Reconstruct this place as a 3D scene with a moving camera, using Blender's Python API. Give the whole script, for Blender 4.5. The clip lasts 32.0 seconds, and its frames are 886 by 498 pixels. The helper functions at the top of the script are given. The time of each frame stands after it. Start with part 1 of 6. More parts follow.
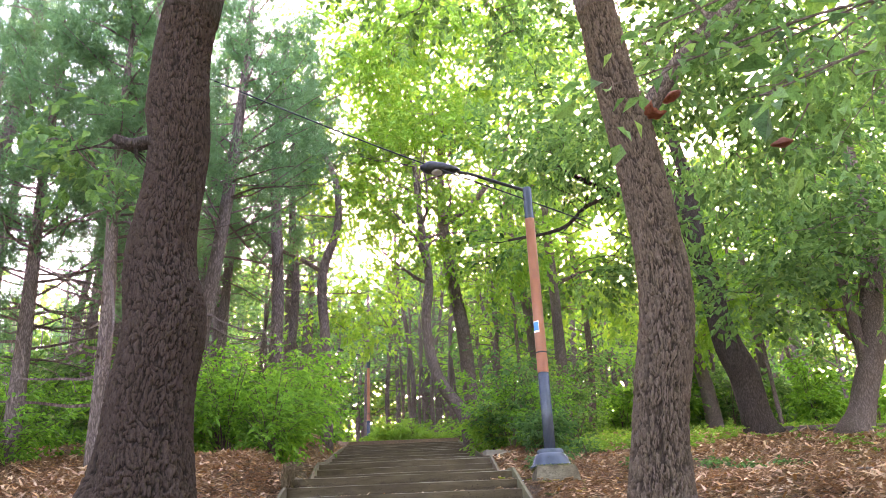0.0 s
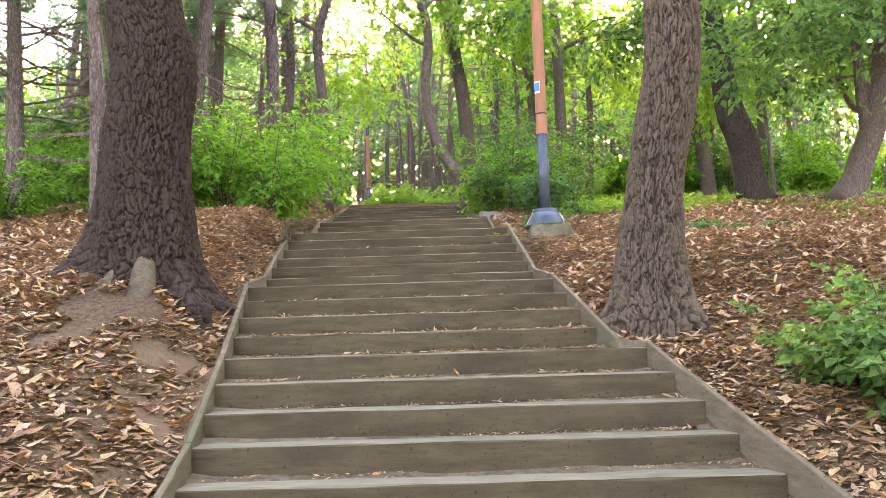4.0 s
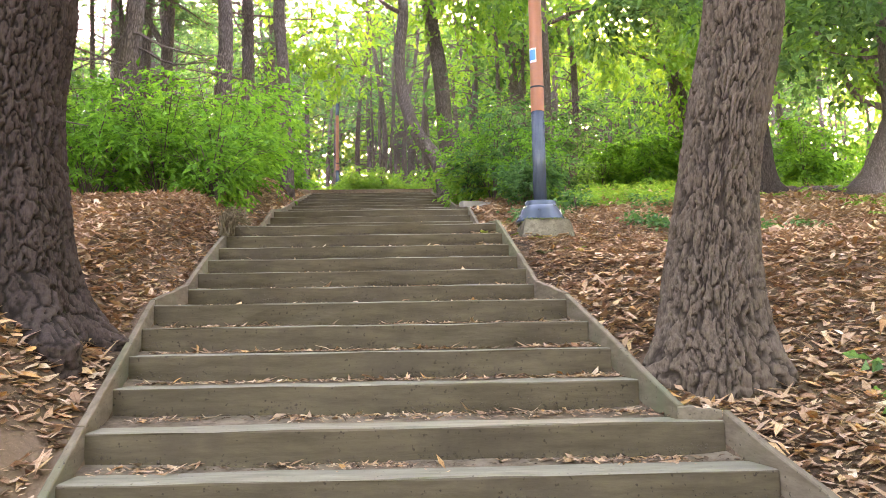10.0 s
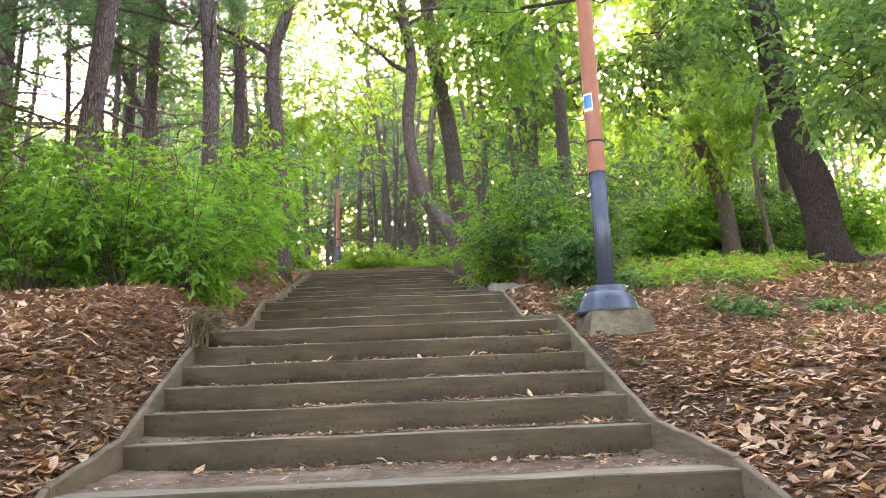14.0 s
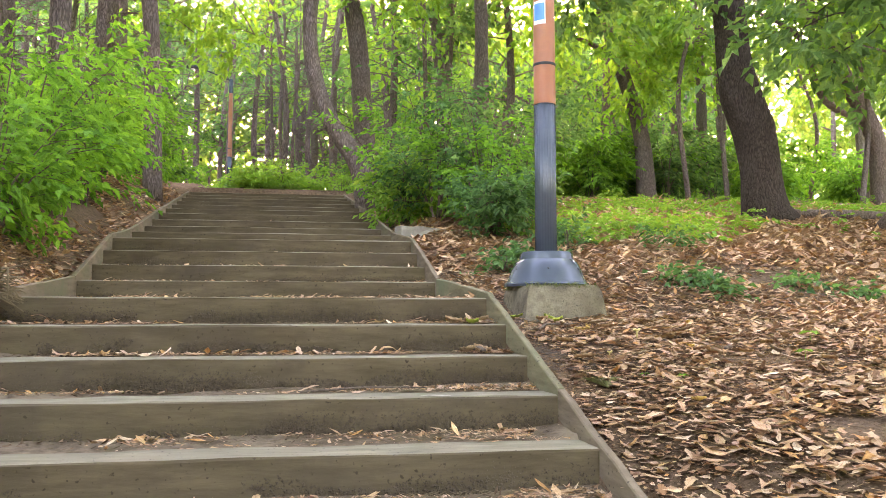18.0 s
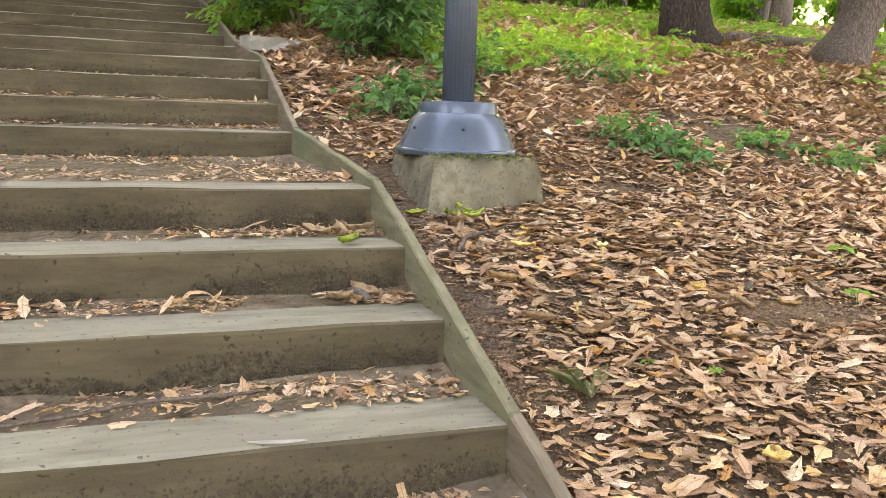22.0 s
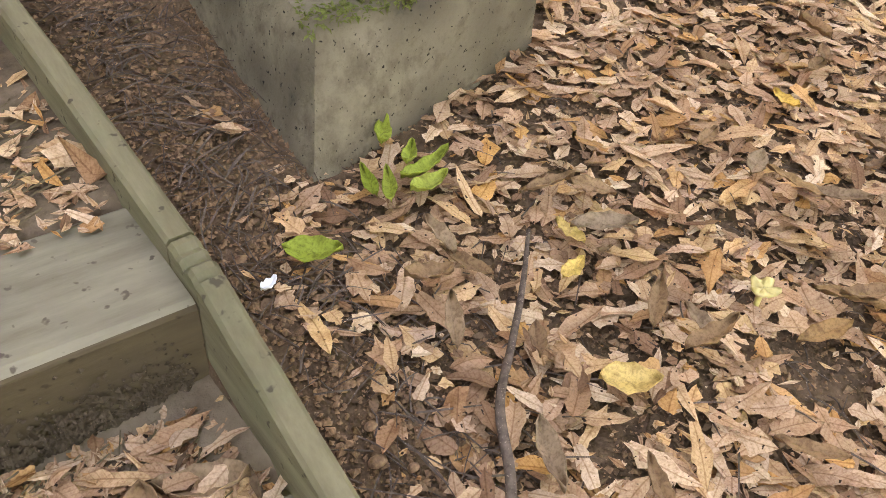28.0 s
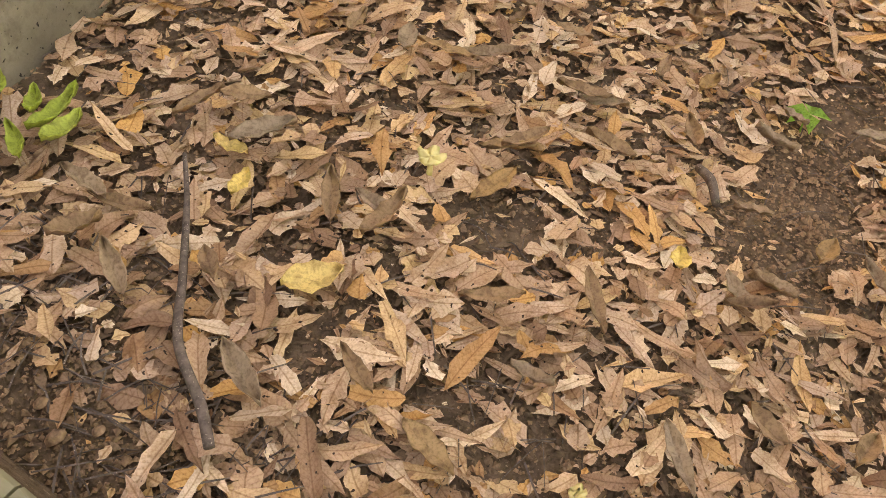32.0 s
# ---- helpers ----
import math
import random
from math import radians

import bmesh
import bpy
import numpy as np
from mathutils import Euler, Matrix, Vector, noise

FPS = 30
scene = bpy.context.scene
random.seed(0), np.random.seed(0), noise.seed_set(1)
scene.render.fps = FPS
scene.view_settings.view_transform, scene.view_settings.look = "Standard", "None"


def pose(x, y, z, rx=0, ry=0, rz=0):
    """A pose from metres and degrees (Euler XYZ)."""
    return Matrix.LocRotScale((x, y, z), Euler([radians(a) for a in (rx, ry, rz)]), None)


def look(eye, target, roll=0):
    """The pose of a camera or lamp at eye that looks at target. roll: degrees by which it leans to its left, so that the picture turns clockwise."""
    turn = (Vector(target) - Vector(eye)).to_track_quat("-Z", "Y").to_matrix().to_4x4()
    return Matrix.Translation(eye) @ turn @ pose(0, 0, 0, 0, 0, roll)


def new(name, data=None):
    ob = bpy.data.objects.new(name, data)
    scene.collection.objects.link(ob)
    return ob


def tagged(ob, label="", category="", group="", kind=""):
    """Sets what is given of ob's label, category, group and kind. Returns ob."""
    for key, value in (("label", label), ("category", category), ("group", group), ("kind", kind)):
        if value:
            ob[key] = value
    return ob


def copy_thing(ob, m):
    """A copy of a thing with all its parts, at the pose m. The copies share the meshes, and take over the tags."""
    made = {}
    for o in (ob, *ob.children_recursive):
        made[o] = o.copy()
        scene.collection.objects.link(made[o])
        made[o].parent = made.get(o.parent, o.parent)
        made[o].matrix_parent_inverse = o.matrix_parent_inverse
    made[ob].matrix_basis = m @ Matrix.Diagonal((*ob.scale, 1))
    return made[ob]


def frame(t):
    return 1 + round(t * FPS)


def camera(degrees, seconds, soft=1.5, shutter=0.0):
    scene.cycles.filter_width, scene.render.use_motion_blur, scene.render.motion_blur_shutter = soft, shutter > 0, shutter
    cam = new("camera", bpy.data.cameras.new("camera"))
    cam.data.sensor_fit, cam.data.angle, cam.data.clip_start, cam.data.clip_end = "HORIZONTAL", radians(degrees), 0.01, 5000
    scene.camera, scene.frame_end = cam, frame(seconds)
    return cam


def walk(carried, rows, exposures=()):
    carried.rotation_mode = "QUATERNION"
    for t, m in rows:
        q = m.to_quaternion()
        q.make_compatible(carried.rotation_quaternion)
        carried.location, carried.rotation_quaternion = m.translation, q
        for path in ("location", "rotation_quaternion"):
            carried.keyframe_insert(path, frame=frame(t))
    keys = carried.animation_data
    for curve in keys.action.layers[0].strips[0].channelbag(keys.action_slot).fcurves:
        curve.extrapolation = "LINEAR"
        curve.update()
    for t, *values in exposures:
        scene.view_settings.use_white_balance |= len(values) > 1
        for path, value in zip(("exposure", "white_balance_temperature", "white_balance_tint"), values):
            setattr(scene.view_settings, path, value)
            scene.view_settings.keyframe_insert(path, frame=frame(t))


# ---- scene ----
cam = camera(57.7, 32.0, 0.85)
METRES, EYE, TILT, LEAN, TURN = 11.5, 1.6, 0.0, 0.0, -0.3
ROWS = [
    (0.0, 0.0, 0.0, 0.0, 0.95, 22.85, 2.25),
    (0.5, 0.0013, 0.0021, -0.0011, 1.23, 20.31, 2.13),
    (1.0, 0.0015, 0.0034, -0.0039, 1.15, 17.78, 1.99),
    (1.5, 0.0015, 0.0043, -0.0062, 1.02, 15.59, 1.98),
    (2.0, 0.002, 0.0049, -0.0081, 0.86, 13.48, 1.99),
    (2.5, 0.0023, 0.0063, -0.0099, 0.72, 11.14, 2.05),
    (3.0, 0.0021, 0.0088, -0.0114, 0.64, 8.95, 1.96),
    (3.5, 0.0016, 0.0103, -0.0128, 0.61, 6.74, 1.78),
    (5.5, 0.002, 0.014, -0.0137, 1.35, 6.89, 1.42),
    (6.0, 0.0075, 0.0153, -0.0146, 1.48, 7.68, 1.54),
    (6.5, 0.0139, 0.0227, -0.0169, 1.56, 8.17, 1.73),
    (7.0, 0.0088, 0.0458, -0.0127, 1.39, 8.84, 1.73),
    (7.5, 0.0049, 0.0657, 0.0012, 0.48, 8.79, 1.93),
    (8.0, 0.006, 0.0863, 0.0013, -0.51, 8.57, 1.71),
    (8.5, 0.0119, 0.114, 0.0093, -0.91, 6.89, 1.44),
    (9.0, 0.0079, 0.1337, 0.0112, -0.86, 6.51, 1.19),
    (9.5, 0.0002, 0.1579, 0.02, -1.07, 6.2, 1.13),
    (10.0, -0.003, 0.1799, 0.022, -1.33, 5.56, 0.97),
    (10.5, 0.0018, 0.203, 0.0351, -1.91, 5.22, 1.0),
    (11.0, -0.0016, 0.2202, 0.0412, -2.02, 7.59, 0.97),
    (11.5, -0.0114, 0.2443, 0.0531, -1.96, 12.24, 0.95),
    (12.0, -0.0161, 0.262, 0.0563, -1.98, 14.02, 1.09),
    (12.5, -0.0153, 0.2896, 0.0557, -1.77, 18.21, 1.9),
    (13.0, -0.0169, 0.3141, 0.0542, -1.19, 18.14, 2.58),
    (13.5, -0.0259, 0.3495, 0.0605, -0.76, 16.46, 2.55),
    (14.0, -0.0296, 0.3729, 0.0675, -1.15, 10.66, 2.35),
    (14.5, -0.0227, 0.4015, 0.0715, -2.18, 7.43, 1.74),
    (15.0, -0.021, 0.4204, 0.0777, -3.06, 5.89, 1.3),
    (15.5, -0.024, 0.441, 0.0884, -6.17, 5.74, 1.07),
    (17.5, -0.0191, 0.5099, 0.1142, -8.24, 6.01, -0.13),
    (18.0, -0.0233, 0.523, 0.116, -8.65, 4.48, -0.01),
    (18.5, -0.0195, 0.5492, 0.1204, -11.96, 3.53, 0.4),
    (19.0, -0.0149, 0.5638, 0.1311, -12.95, 2.81, 0.76),
    (19.5, -0.014, 0.5799, 0.1313, -13.7, 2.09, 0.73),
    (20.0, -0.0161, 0.6129, 0.1342, -17.17, 1.26, 0.02),
    (20.5, -0.0141, 0.632, 0.1384, -18.42, -2.37, -0.56),
    (21.0, 0.0009, 0.6566, 0.1423, -18.73, -4.07, -0.87),
    (21.5, 0.0068, 0.6722, 0.1468, -18.1, -7.62, -1.53),
    (22.0, 0.0064, 0.6948, 0.1506, -17.89, -9.63, -1.92),
    (22.5, 0.009, 0.7099, 0.1562, -17.78, -12.77, -1.96),
    (23.0, 0.0226, 0.7339, 0.1613, -18.45, -14.59, -2.13),
    (23.5, 0.0287, 0.7506, 0.1669, -18.92, -16.59, -2.15),
    (24.0, 0.0296, 0.7764, 0.1634, -21.25, -17.56, -2.97),
    (24.5, 0.0333, 0.7989, 0.1648, -22.5, -18.37, -3.1),
    (25.0, 0.0439, 0.8265, 0.1725, -23.09, -23.39, -2.47),
    (25.5, 0.0431, 0.8449, 0.1739, -23.23, -26.96, -2.39),
    (27.5, 0.0499, 0.9065, 0.1896, -31.93, -40.36, -5.5),
    (28.0, 0.0519, 0.9055, 0.1899, -35.0, -42.02, -4.43),
    (28.5, 0.0535, 0.9036, 0.1906, -37.24, -42.58, -5.02),
    (29.0, 0.0559, 0.9024, 0.1903, -40.09, -42.99, -4.33),
    (29.5, 0.0586, 0.9003, 0.1905, -44.8, -43.35, -4.54),
    (30.0, 0.0604, 0.8988, 0.1902, -49.11, -43.91, -5.18),
    (30.5, 0.0616, 0.8979, 0.1904, -51.34, -44.16, -5.04),
    (31.0, 0.0619, 0.8975, 0.1899, -53.33, -44.53, -5.34),
    (31.5, 0.0626, 0.8967, 0.1892, -55.08, -45.14, -4.91),
    (32.0, 0.063, 0.8956, 0.1887, -56.47, -46.37, -5.21),
]
walk(cam, [(t, pose(0, 0, EYE, TILT, LEAN, TURN) @ pose(METRES * x, METRES * y, METRES * z, 90 + pitch, roll, yaw)) for t, x, y, z, yaw, pitch, roll in ROWS],
     [(0.0, 4.8, 7900, 40), (1.5, 4.98, 8000, 39), (3.0, 5.15, 8100, 38), (5.5, 5.2, 8700, 36), (10.5, 5.2, 8500, 36), (11.5, 5.05, 8000, 38), (13.0, 4.78, 7700, 40), (14.5, 5.0, 8300, 37), (18.0, 5.14, 8900, 34), (21.0, 5.14, 9400, 33), (25.5, 4.92, 8600, 34), (28.0, 4.75, 9900, 35), (32.0, 4.52, 11800, 37)])

# ---- light ----
SUN_AZ, SUN_EL = radians(12.3), radians(23.0)
world = bpy.data.worlds.new("sky")
scene.world = world
world.use_nodes = True
wn = world.node_tree.nodes
sky = wn.new("ShaderNodeTexSky")
sky.sky_type, sky.sun_disc = "NISHITA", False
sky.sun_elevation, sky.sun_rotation = SUN_EL, SUN_AZ
sky.air_density, sky.dust_density = 1.0, 1.6
world.node_tree.links.new(sky.outputs[0], wn["Background"].inputs[0])
wn["Background"].inputs[1].default_value = 0.15
sun_data = bpy.data.lights.new("sun", "SUN")
sun_data.energy, sun_data.angle, sun_data.color = 1.2, radians(4.0), (1.0, 0.9, 0.76)
sun = new("sun", sun_data)
sun.matrix_world = look((0, 0, 0), (-math.sin(SUN_AZ) * math.cos(SUN_EL), -math.cos(SUN_AZ) * math.cos(SUN_EL), -math.sin(SUN_EL)))

# ---- materials ----


def nodes_of(name):
    m = bpy.data.materials.new(name)
    m.use_nodes = True
    nt = m.node_tree
    return m, nt, nt.nodes["Principled BSDF"]


def add(nt, kind, **values):
    n = nt.nodes.new("ShaderNode" + kind)
    for k, v in values.items():
        n.inputs[k.replace("_", " ")].default_value = v
    return n


def coords(nt, scale=(1, 1, 1), kind="Object"):
    tc = nt.nodes.new("ShaderNodeTexCoord")
    mp = nt.nodes.new("ShaderNodeMapping")
    mp.inputs["Scale"].default_value = scale
    nt.links.new(tc.outputs[kind], mp.inputs["Vector"])
    return mp.outputs["Vector"]


def noise_of(nt, vec, scale, detail=5.0, rough=0.6):
    n = add(nt, "TexNoise", Scale=scale, Detail=detail, Roughness=rough)
    nt.links.new(vec, n.inputs["Vector"])
    return n.outputs["Fac"]


def ramp(nt, fac, stops):
    r = nt.nodes.new("ShaderNodeValToRGB")
    e = r.color_ramp.elements
    while len(e) < len(stops):
        e.new(0.5)
    for el, (p, c) in zip(e, stops):
        el.position, el.color = p, (*c, 1)
    nt.links.new(fac, r.inputs["Fac"])
    return r.outputs["Color"]


def blend(nt, a, b, fac, how="MIX"):
    m = nt.nodes.new("ShaderNodeMix")
    m.data_type, m.blend_type = "RGBA", how
    for sock, v in ((m.inputs[6], a), (m.inputs[7], b), (m.inputs[0], fac)):
        if isinstance(v, bpy.types.NodeSocket):
            nt.links.new(v, sock)
        elif isinstance(v, tuple):
            sock.default_value = (*v, 1)
        else:
            sock.default_value = v
    return m.outputs[2]


def relief(nt, bsdf, height, strength, distance):
    b = add(nt, "Bump", Strength=strength, Distance=distance)
    nt.links.new(height, b.inputs["Height"])
    nt.links.new(b.outputs[0], bsdf.inputs["Normal"])


def step_of(nt, fac, lo, hi):
    r = nt.nodes.new("ShaderNodeMapRange")
    r.inputs[1].default_value, r.inputs[2].default_value = lo, hi
    nt.links.new(fac, r.inputs[0])
    return r.outputs[0]


def surface(name, dark, light, scale, rough=0.85, stretch=(1, 1, 1), bump=0.4, depth=0.01, stain=None, stain_scale=0.8, speck=None, metal=0.0, kind="Object"):
    """A matte surface: grain between two colours, larger stains, small specks and relief."""
    m, nt, b = nodes_of(name)
    v, plain = coords(nt, stretch, kind), coords(nt, (1, 1, 1), kind)
    fine = noise_of(nt, v, scale, 8, 0.65)
    col = ramp(nt, fine, [(0.3, dark), (0.7, light)])
    if stain:
        big = noise_of(nt, plain, stain_scale, 6, 0.65)
        col = blend(nt, col, stain, step_of(nt, big, 0.5, 0.68))
    if speck:
        sp = noise_of(nt, plain, scale * 6, 2, 0.5)
        col = blend(nt, col, speck, step_of(nt, sp, 0.66, 0.72))
    nt.links.new(col, b.inputs["Base Color"])
    b.inputs["Roughness"].default_value, b.inputs["Metallic"].default_value = rough, metal
    b.inputs["Specular IOR Level"].default_value = 0.1 if rough > 0.7 else 0.4
    relief(nt, b, fine, bump, depth)
    return m


def leafy(name, colours, through_colour, share=0.45, rough=0.5, kind="island"):
    """Thin leaves that let light through, each island or object with a tone of its own."""
    m, nt, b = nodes_of(name)
    if kind == "island":
        rnd = nt.nodes.new("ShaderNodeNewGeometry").outputs["Random Per Island"]
    else:
        rnd = nt.nodes.new("ShaderNodeObjectInfo").outputs["Random"]
    n = len(colours)
    col = ramp(nt, rnd, [(i / max(1, n - 1), c) for i, c in enumerate(colours)])
    mott = noise_of(nt, coords(nt), 40.0, 3)
    col = blend(nt, col, blend(nt, col, (0.5, 0.45, 0.4), 1.0, "MULTIPLY"), step_of(nt, mott, 0.5, 0.75))
    col = blend(nt, col, blend(nt, col, (0.62, 0.6, 0.58), 1.0, "MULTIPLY"), step_of(nt, noise_of(nt, coords(nt), 190.0, 3), 0.45, 0.7))
    nt.links.new(col, b.inputs["Base Color"])
    b.inputs["Roughness"].default_value = rough
    b.inputs["Specular IOR Level"].default_value = 0.15
    if share > 0:
        tr = nt.nodes.new("ShaderNodeBsdfTranslucent")
        nt.links.new(blend(nt, col, through_colour, 1.0, "MULTIPLY"), tr.inputs["Color"])
        mix = nt.nodes.new("ShaderNodeMixShader")
        mix.inputs[0].default_value = share
        nt.links.new(b.outputs[0], mix.inputs[1])
        nt.links.new(tr.outputs[0], mix.inputs[2])
        nt.links.new(mix.outputs[0], nt.nodes["Material Output"].inputs["Surface"])
    return m


def dry_leaf_mat(name, colours):
    """Dead leaves, each in a tone of its own: pale midrib, slanting side veins, blotches, dark rot spots and browned rims."""
    m, nt, b = nodes_of(name)
    n = len(colours)
    col = ramp(nt, nt.nodes.new("ShaderNodeNewGeometry").outputs["Random Per Island"], [(i / (n - 1), c) for i, c in enumerate(colours)])
    col = blend(nt, col, blend(nt, col, (0.72, 0.64, 0.56), 1.0, "MULTIPLY"), step_of(nt, noise_of(nt, coords(nt), 30.0, 4), 0.45, 0.7))
    col = blend(nt, col, blend(nt, col, (0.72, 0.68, 0.64), 1.0, "MULTIPLY"), step_of(nt, noise_of(nt, coords(nt), 240.0, 3), 0.45, 0.7))
    col = blend(nt, col, (0.035, 0.02, 0.012), step_of(nt, noise_of(nt, coords(nt), 95.0, 2, 0.4), 0.69, 0.72))
    at = nt.nodes.new("ShaderNodeAttribute")
    at.attribute_name = "rib"
    sep = nt.nodes.new("ShaderNodeSeparateXYZ")
    nt.links.new(at.outputs["Vector"], sep.inputs[0])

    def calc(op, a, c, d=0.0):
        k = nt.nodes.new("ShaderNodeMath")
        k.operation = op
        for sock, val in zip(k.inputs, (a, c, d)):
            if isinstance(val, bpy.types.NodeSocket):
                nt.links.new(val, sock)
            else:
                sock.default_value = val
        return k.outputs[0]

    off = calc("ABSOLUTE", sep.outputs[0], 0.0)
    slant = calc("SUBTRACT", sep.outputs[1], calc("MULTIPLY", off, 0.9))
    vein = step_of(nt, calc("SINE", calc("MULTIPLY", slant, 700.0), 0.0), 0.6, 1.0)
    col = blend(nt, col, blend(nt, col, (0.9, 0.88, 0.86), 1.0, "MULTIPLY"), vein)
    rib = step_of(nt, off, 0.0016, 0.0006)
    col = blend(nt, col, blend(nt, col, (0.72, 0.66, 0.6), 1.0, "MULTIPLY"), rib)
    nt.links.new(col, b.inputs["Base Color"])
    b.inputs["Roughness"].default_value = 0.6
    b.inputs["Specular IOR Level"].default_value = 0.1
    relief(nt, b, calc("ADD", vein, rib), 0.35, 0.001)
    tr = nt.nodes.new("ShaderNodeBsdfTranslucent")
    nt.links.new(col, tr.inputs["Color"])
    mix = nt.nodes.new("ShaderNodeMixShader")
    mix.inputs[0].default_value = 0.12
    nt.links.new(b.outputs[0], mix.inputs[1])
    nt.links.new(tr.outputs[0], mix.inputs[2])
    nt.links.new(mix.outputs[0], nt.nodes["Material Output"].inputs["Surface"])
    return m


def bark_mat(name, dark, light, lichen, scale=9.0, ridged=False):
    """Furrowed bark. ridged: the mesh carries its furrows, coloured darker than the ridges."""
    m, nt, b = nodes_of(name)
    v, plain = coords(nt, (1, 1, 0.24)), coords(nt)
    fine = noise_of(nt, v, scale * 3, 8, 0.7)
    big = noise_of(nt, plain, 1.6, 5, 0.6)
    col = ramp(nt, fine, [(0.28, dark), (0.72, light)])
    col = blend(nt, col, lichen, step_of(nt, big, 0.52, 0.75))
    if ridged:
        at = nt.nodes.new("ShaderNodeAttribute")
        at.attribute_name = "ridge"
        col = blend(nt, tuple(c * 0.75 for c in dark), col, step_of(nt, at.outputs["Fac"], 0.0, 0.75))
        height = noise_of(nt, v, scale * 6, 8, 0.75)
    else:
        vo = nt.nodes.new("ShaderNodeTexVoronoi")
        vo.feature = "DISTANCE_TO_EDGE"
        vo.inputs["Scale"].default_value = scale * 2.6
        nt.links.new(blend(nt, v, add_noise(nt, v, scale * 0.5), 0.16), vo.inputs["Vector"])
        crack = step_of(nt, vo.outputs["Distance"], -0.02, 0.2)
        col = blend(nt, tuple(c * 0.8 for c in dark), col, crack)
        height = blend(nt, crack, fine, 0.35)
    nt.links.new(col, b.inputs["Base Color"])
    b.inputs["Roughness"].default_value = 0.92
    b.inputs["Specular IOR Level"].default_value = 0.1
    relief(nt, b, height, 0.8, 0.01 if ridged else 0.03)
    return m


def add_noise(nt, v, scale):
    n = add(nt, "TexNoise", Scale=scale, Detail=3.0)
    nt.links.new(v, n.inputs["Vector"])
    return n.outputs["Color"]


M_SOIL = surface("soil", (0.042, 0.0255, 0.015), (0.175, 0.108, 0.065), 26.0, 0.95, bump=1.0, depth=0.03, stain=(0.182, 0.1144, 0.0676), stain_scale=0.5, speck=(0.247, 0.1625, 0.104))
M_TREAD = surface("trodden_soil", (0.055, 0.038, 0.023), (0.185, 0.131, 0.085), 14.0, 0.95, bump=0.9, depth=0.015, stain=(0.21, 0.155, 0.102), stain_scale=2.5, speck=(0.1703, 0.1202, 0.0751))
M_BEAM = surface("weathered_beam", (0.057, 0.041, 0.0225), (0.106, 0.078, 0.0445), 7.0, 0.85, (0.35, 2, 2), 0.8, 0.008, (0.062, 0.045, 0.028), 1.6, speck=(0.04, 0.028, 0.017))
# Beam tops: foot wear, plus light from above painted in as a paler tone.
M_BEAM_TOP = surface("sky_lit_worn_beam", (0.112, 0.097, 0.064), (0.225, 0.197, 0.136), 9.0, 0.85, (0.35, 2, 2), 0.6, 0.005, (0.165, 0.14, 0.1), 2.0, speck=(0.085, 0.068, 0.048))
M_BOARD = surface("mossy_board", (0.1, 0.072, 0.045), (0.18, 0.135, 0.09), 8.0, 0.85, (3, 0.4, 3), 0.5, 0.005, (0.1, 0.1, 0.056), 1.1, speck=(0.06, 0.045, 0.03))
M_BOARD_G = surface("algae_board", (0.095, 0.08, 0.045), (0.175, 0.15, 0.088), 8.0, 0.85, (3, 0.4, 3), 0.5, 0.005, (0.1, 0.11, 0.06), 2.2, speck=(0.06, 0.048, 0.03))
M_CRUST = surface("crumbly_soil", (0.034, 0.024, 0.016), (0.092, 0.066, 0.043), 45.0, 0.95, bump=0.9, depth=0.01, stain=(0.084, 0.0616, 0.0392), stain_scale=3.0, speck=(0.168, 0.119, 0.077))
M_CRUMB = surface("soil_crumb", (0.0545, 0.0297, 0.0174), (0.3217, 0.1906, 0.1065), 60.0, 0.95, bump=0.5, depth=0.003)
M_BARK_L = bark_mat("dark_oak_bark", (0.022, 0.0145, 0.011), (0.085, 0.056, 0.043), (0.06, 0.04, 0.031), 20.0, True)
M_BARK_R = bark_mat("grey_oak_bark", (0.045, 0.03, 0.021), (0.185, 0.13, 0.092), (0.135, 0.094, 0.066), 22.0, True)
M_BARK = bark_mat("forest_bark", (0.0932, 0.0667, 0.0559), (0.2665, 0.1998, 0.1665), (0.2265, 0.1733, 0.1466), 16.0)
M_BARK_D = bark_mat("dark_forest_bark", (0.0361, 0.0262, 0.0217), (0.1128, 0.0829, 0.0685), (0.0902, 0.0694, 0.0586), 16.0)
M_PINE_BARK = bark_mat("pine_bark", (0.0932, 0.0667, 0.0573), (0.2531, 0.184, 0.1573), (0.2132, 0.1599, 0.1399), 14.0)
M_SAND = surface("sandy_root", (0.07, 0.049, 0.031), (0.145, 0.106, 0.068), 30.0, 0.95, bump=0.6, depth=0.006, stain=(0.055, 0.039, 0.025), stain_scale=4.0)
M_LEAF = leafy("green_leaf", [(0.0405, 0.1, 0.0297), (0.0966, 0.2099, 0.0736), (0.1475, 0.2901, 0.0882), (0.0675, 0.15, 0.0473), (0.1305, 0.2592, 0.0964), (0.2157, 0.3334, 0.0964)], (1.35, 1.4, 0.85), 0.5, 0.5)
M_LEAF_Y = leafy("young_green_leaf", [(0.1185, 0.279, 0.0492), (0.1876, 0.365, 0.0592), (0.158, 0.322, 0.0691), (0.2567, 0.4077, 0.0691)], (1.4, 1.35, 0.7), 0.52, 0.5)
M_LEAF_D = leafy("deep_green_leaf", [(0.0315, 0.0829, 0.0344), (0.0795, 0.1946, 0.0769), (0.104, 0.24, 0.0897), (0.054, 0.1268, 0.0481), (0.1346, 0.2724, 0.0839)], (1.5, 1.55, 0.9), 0.5, 0.55)
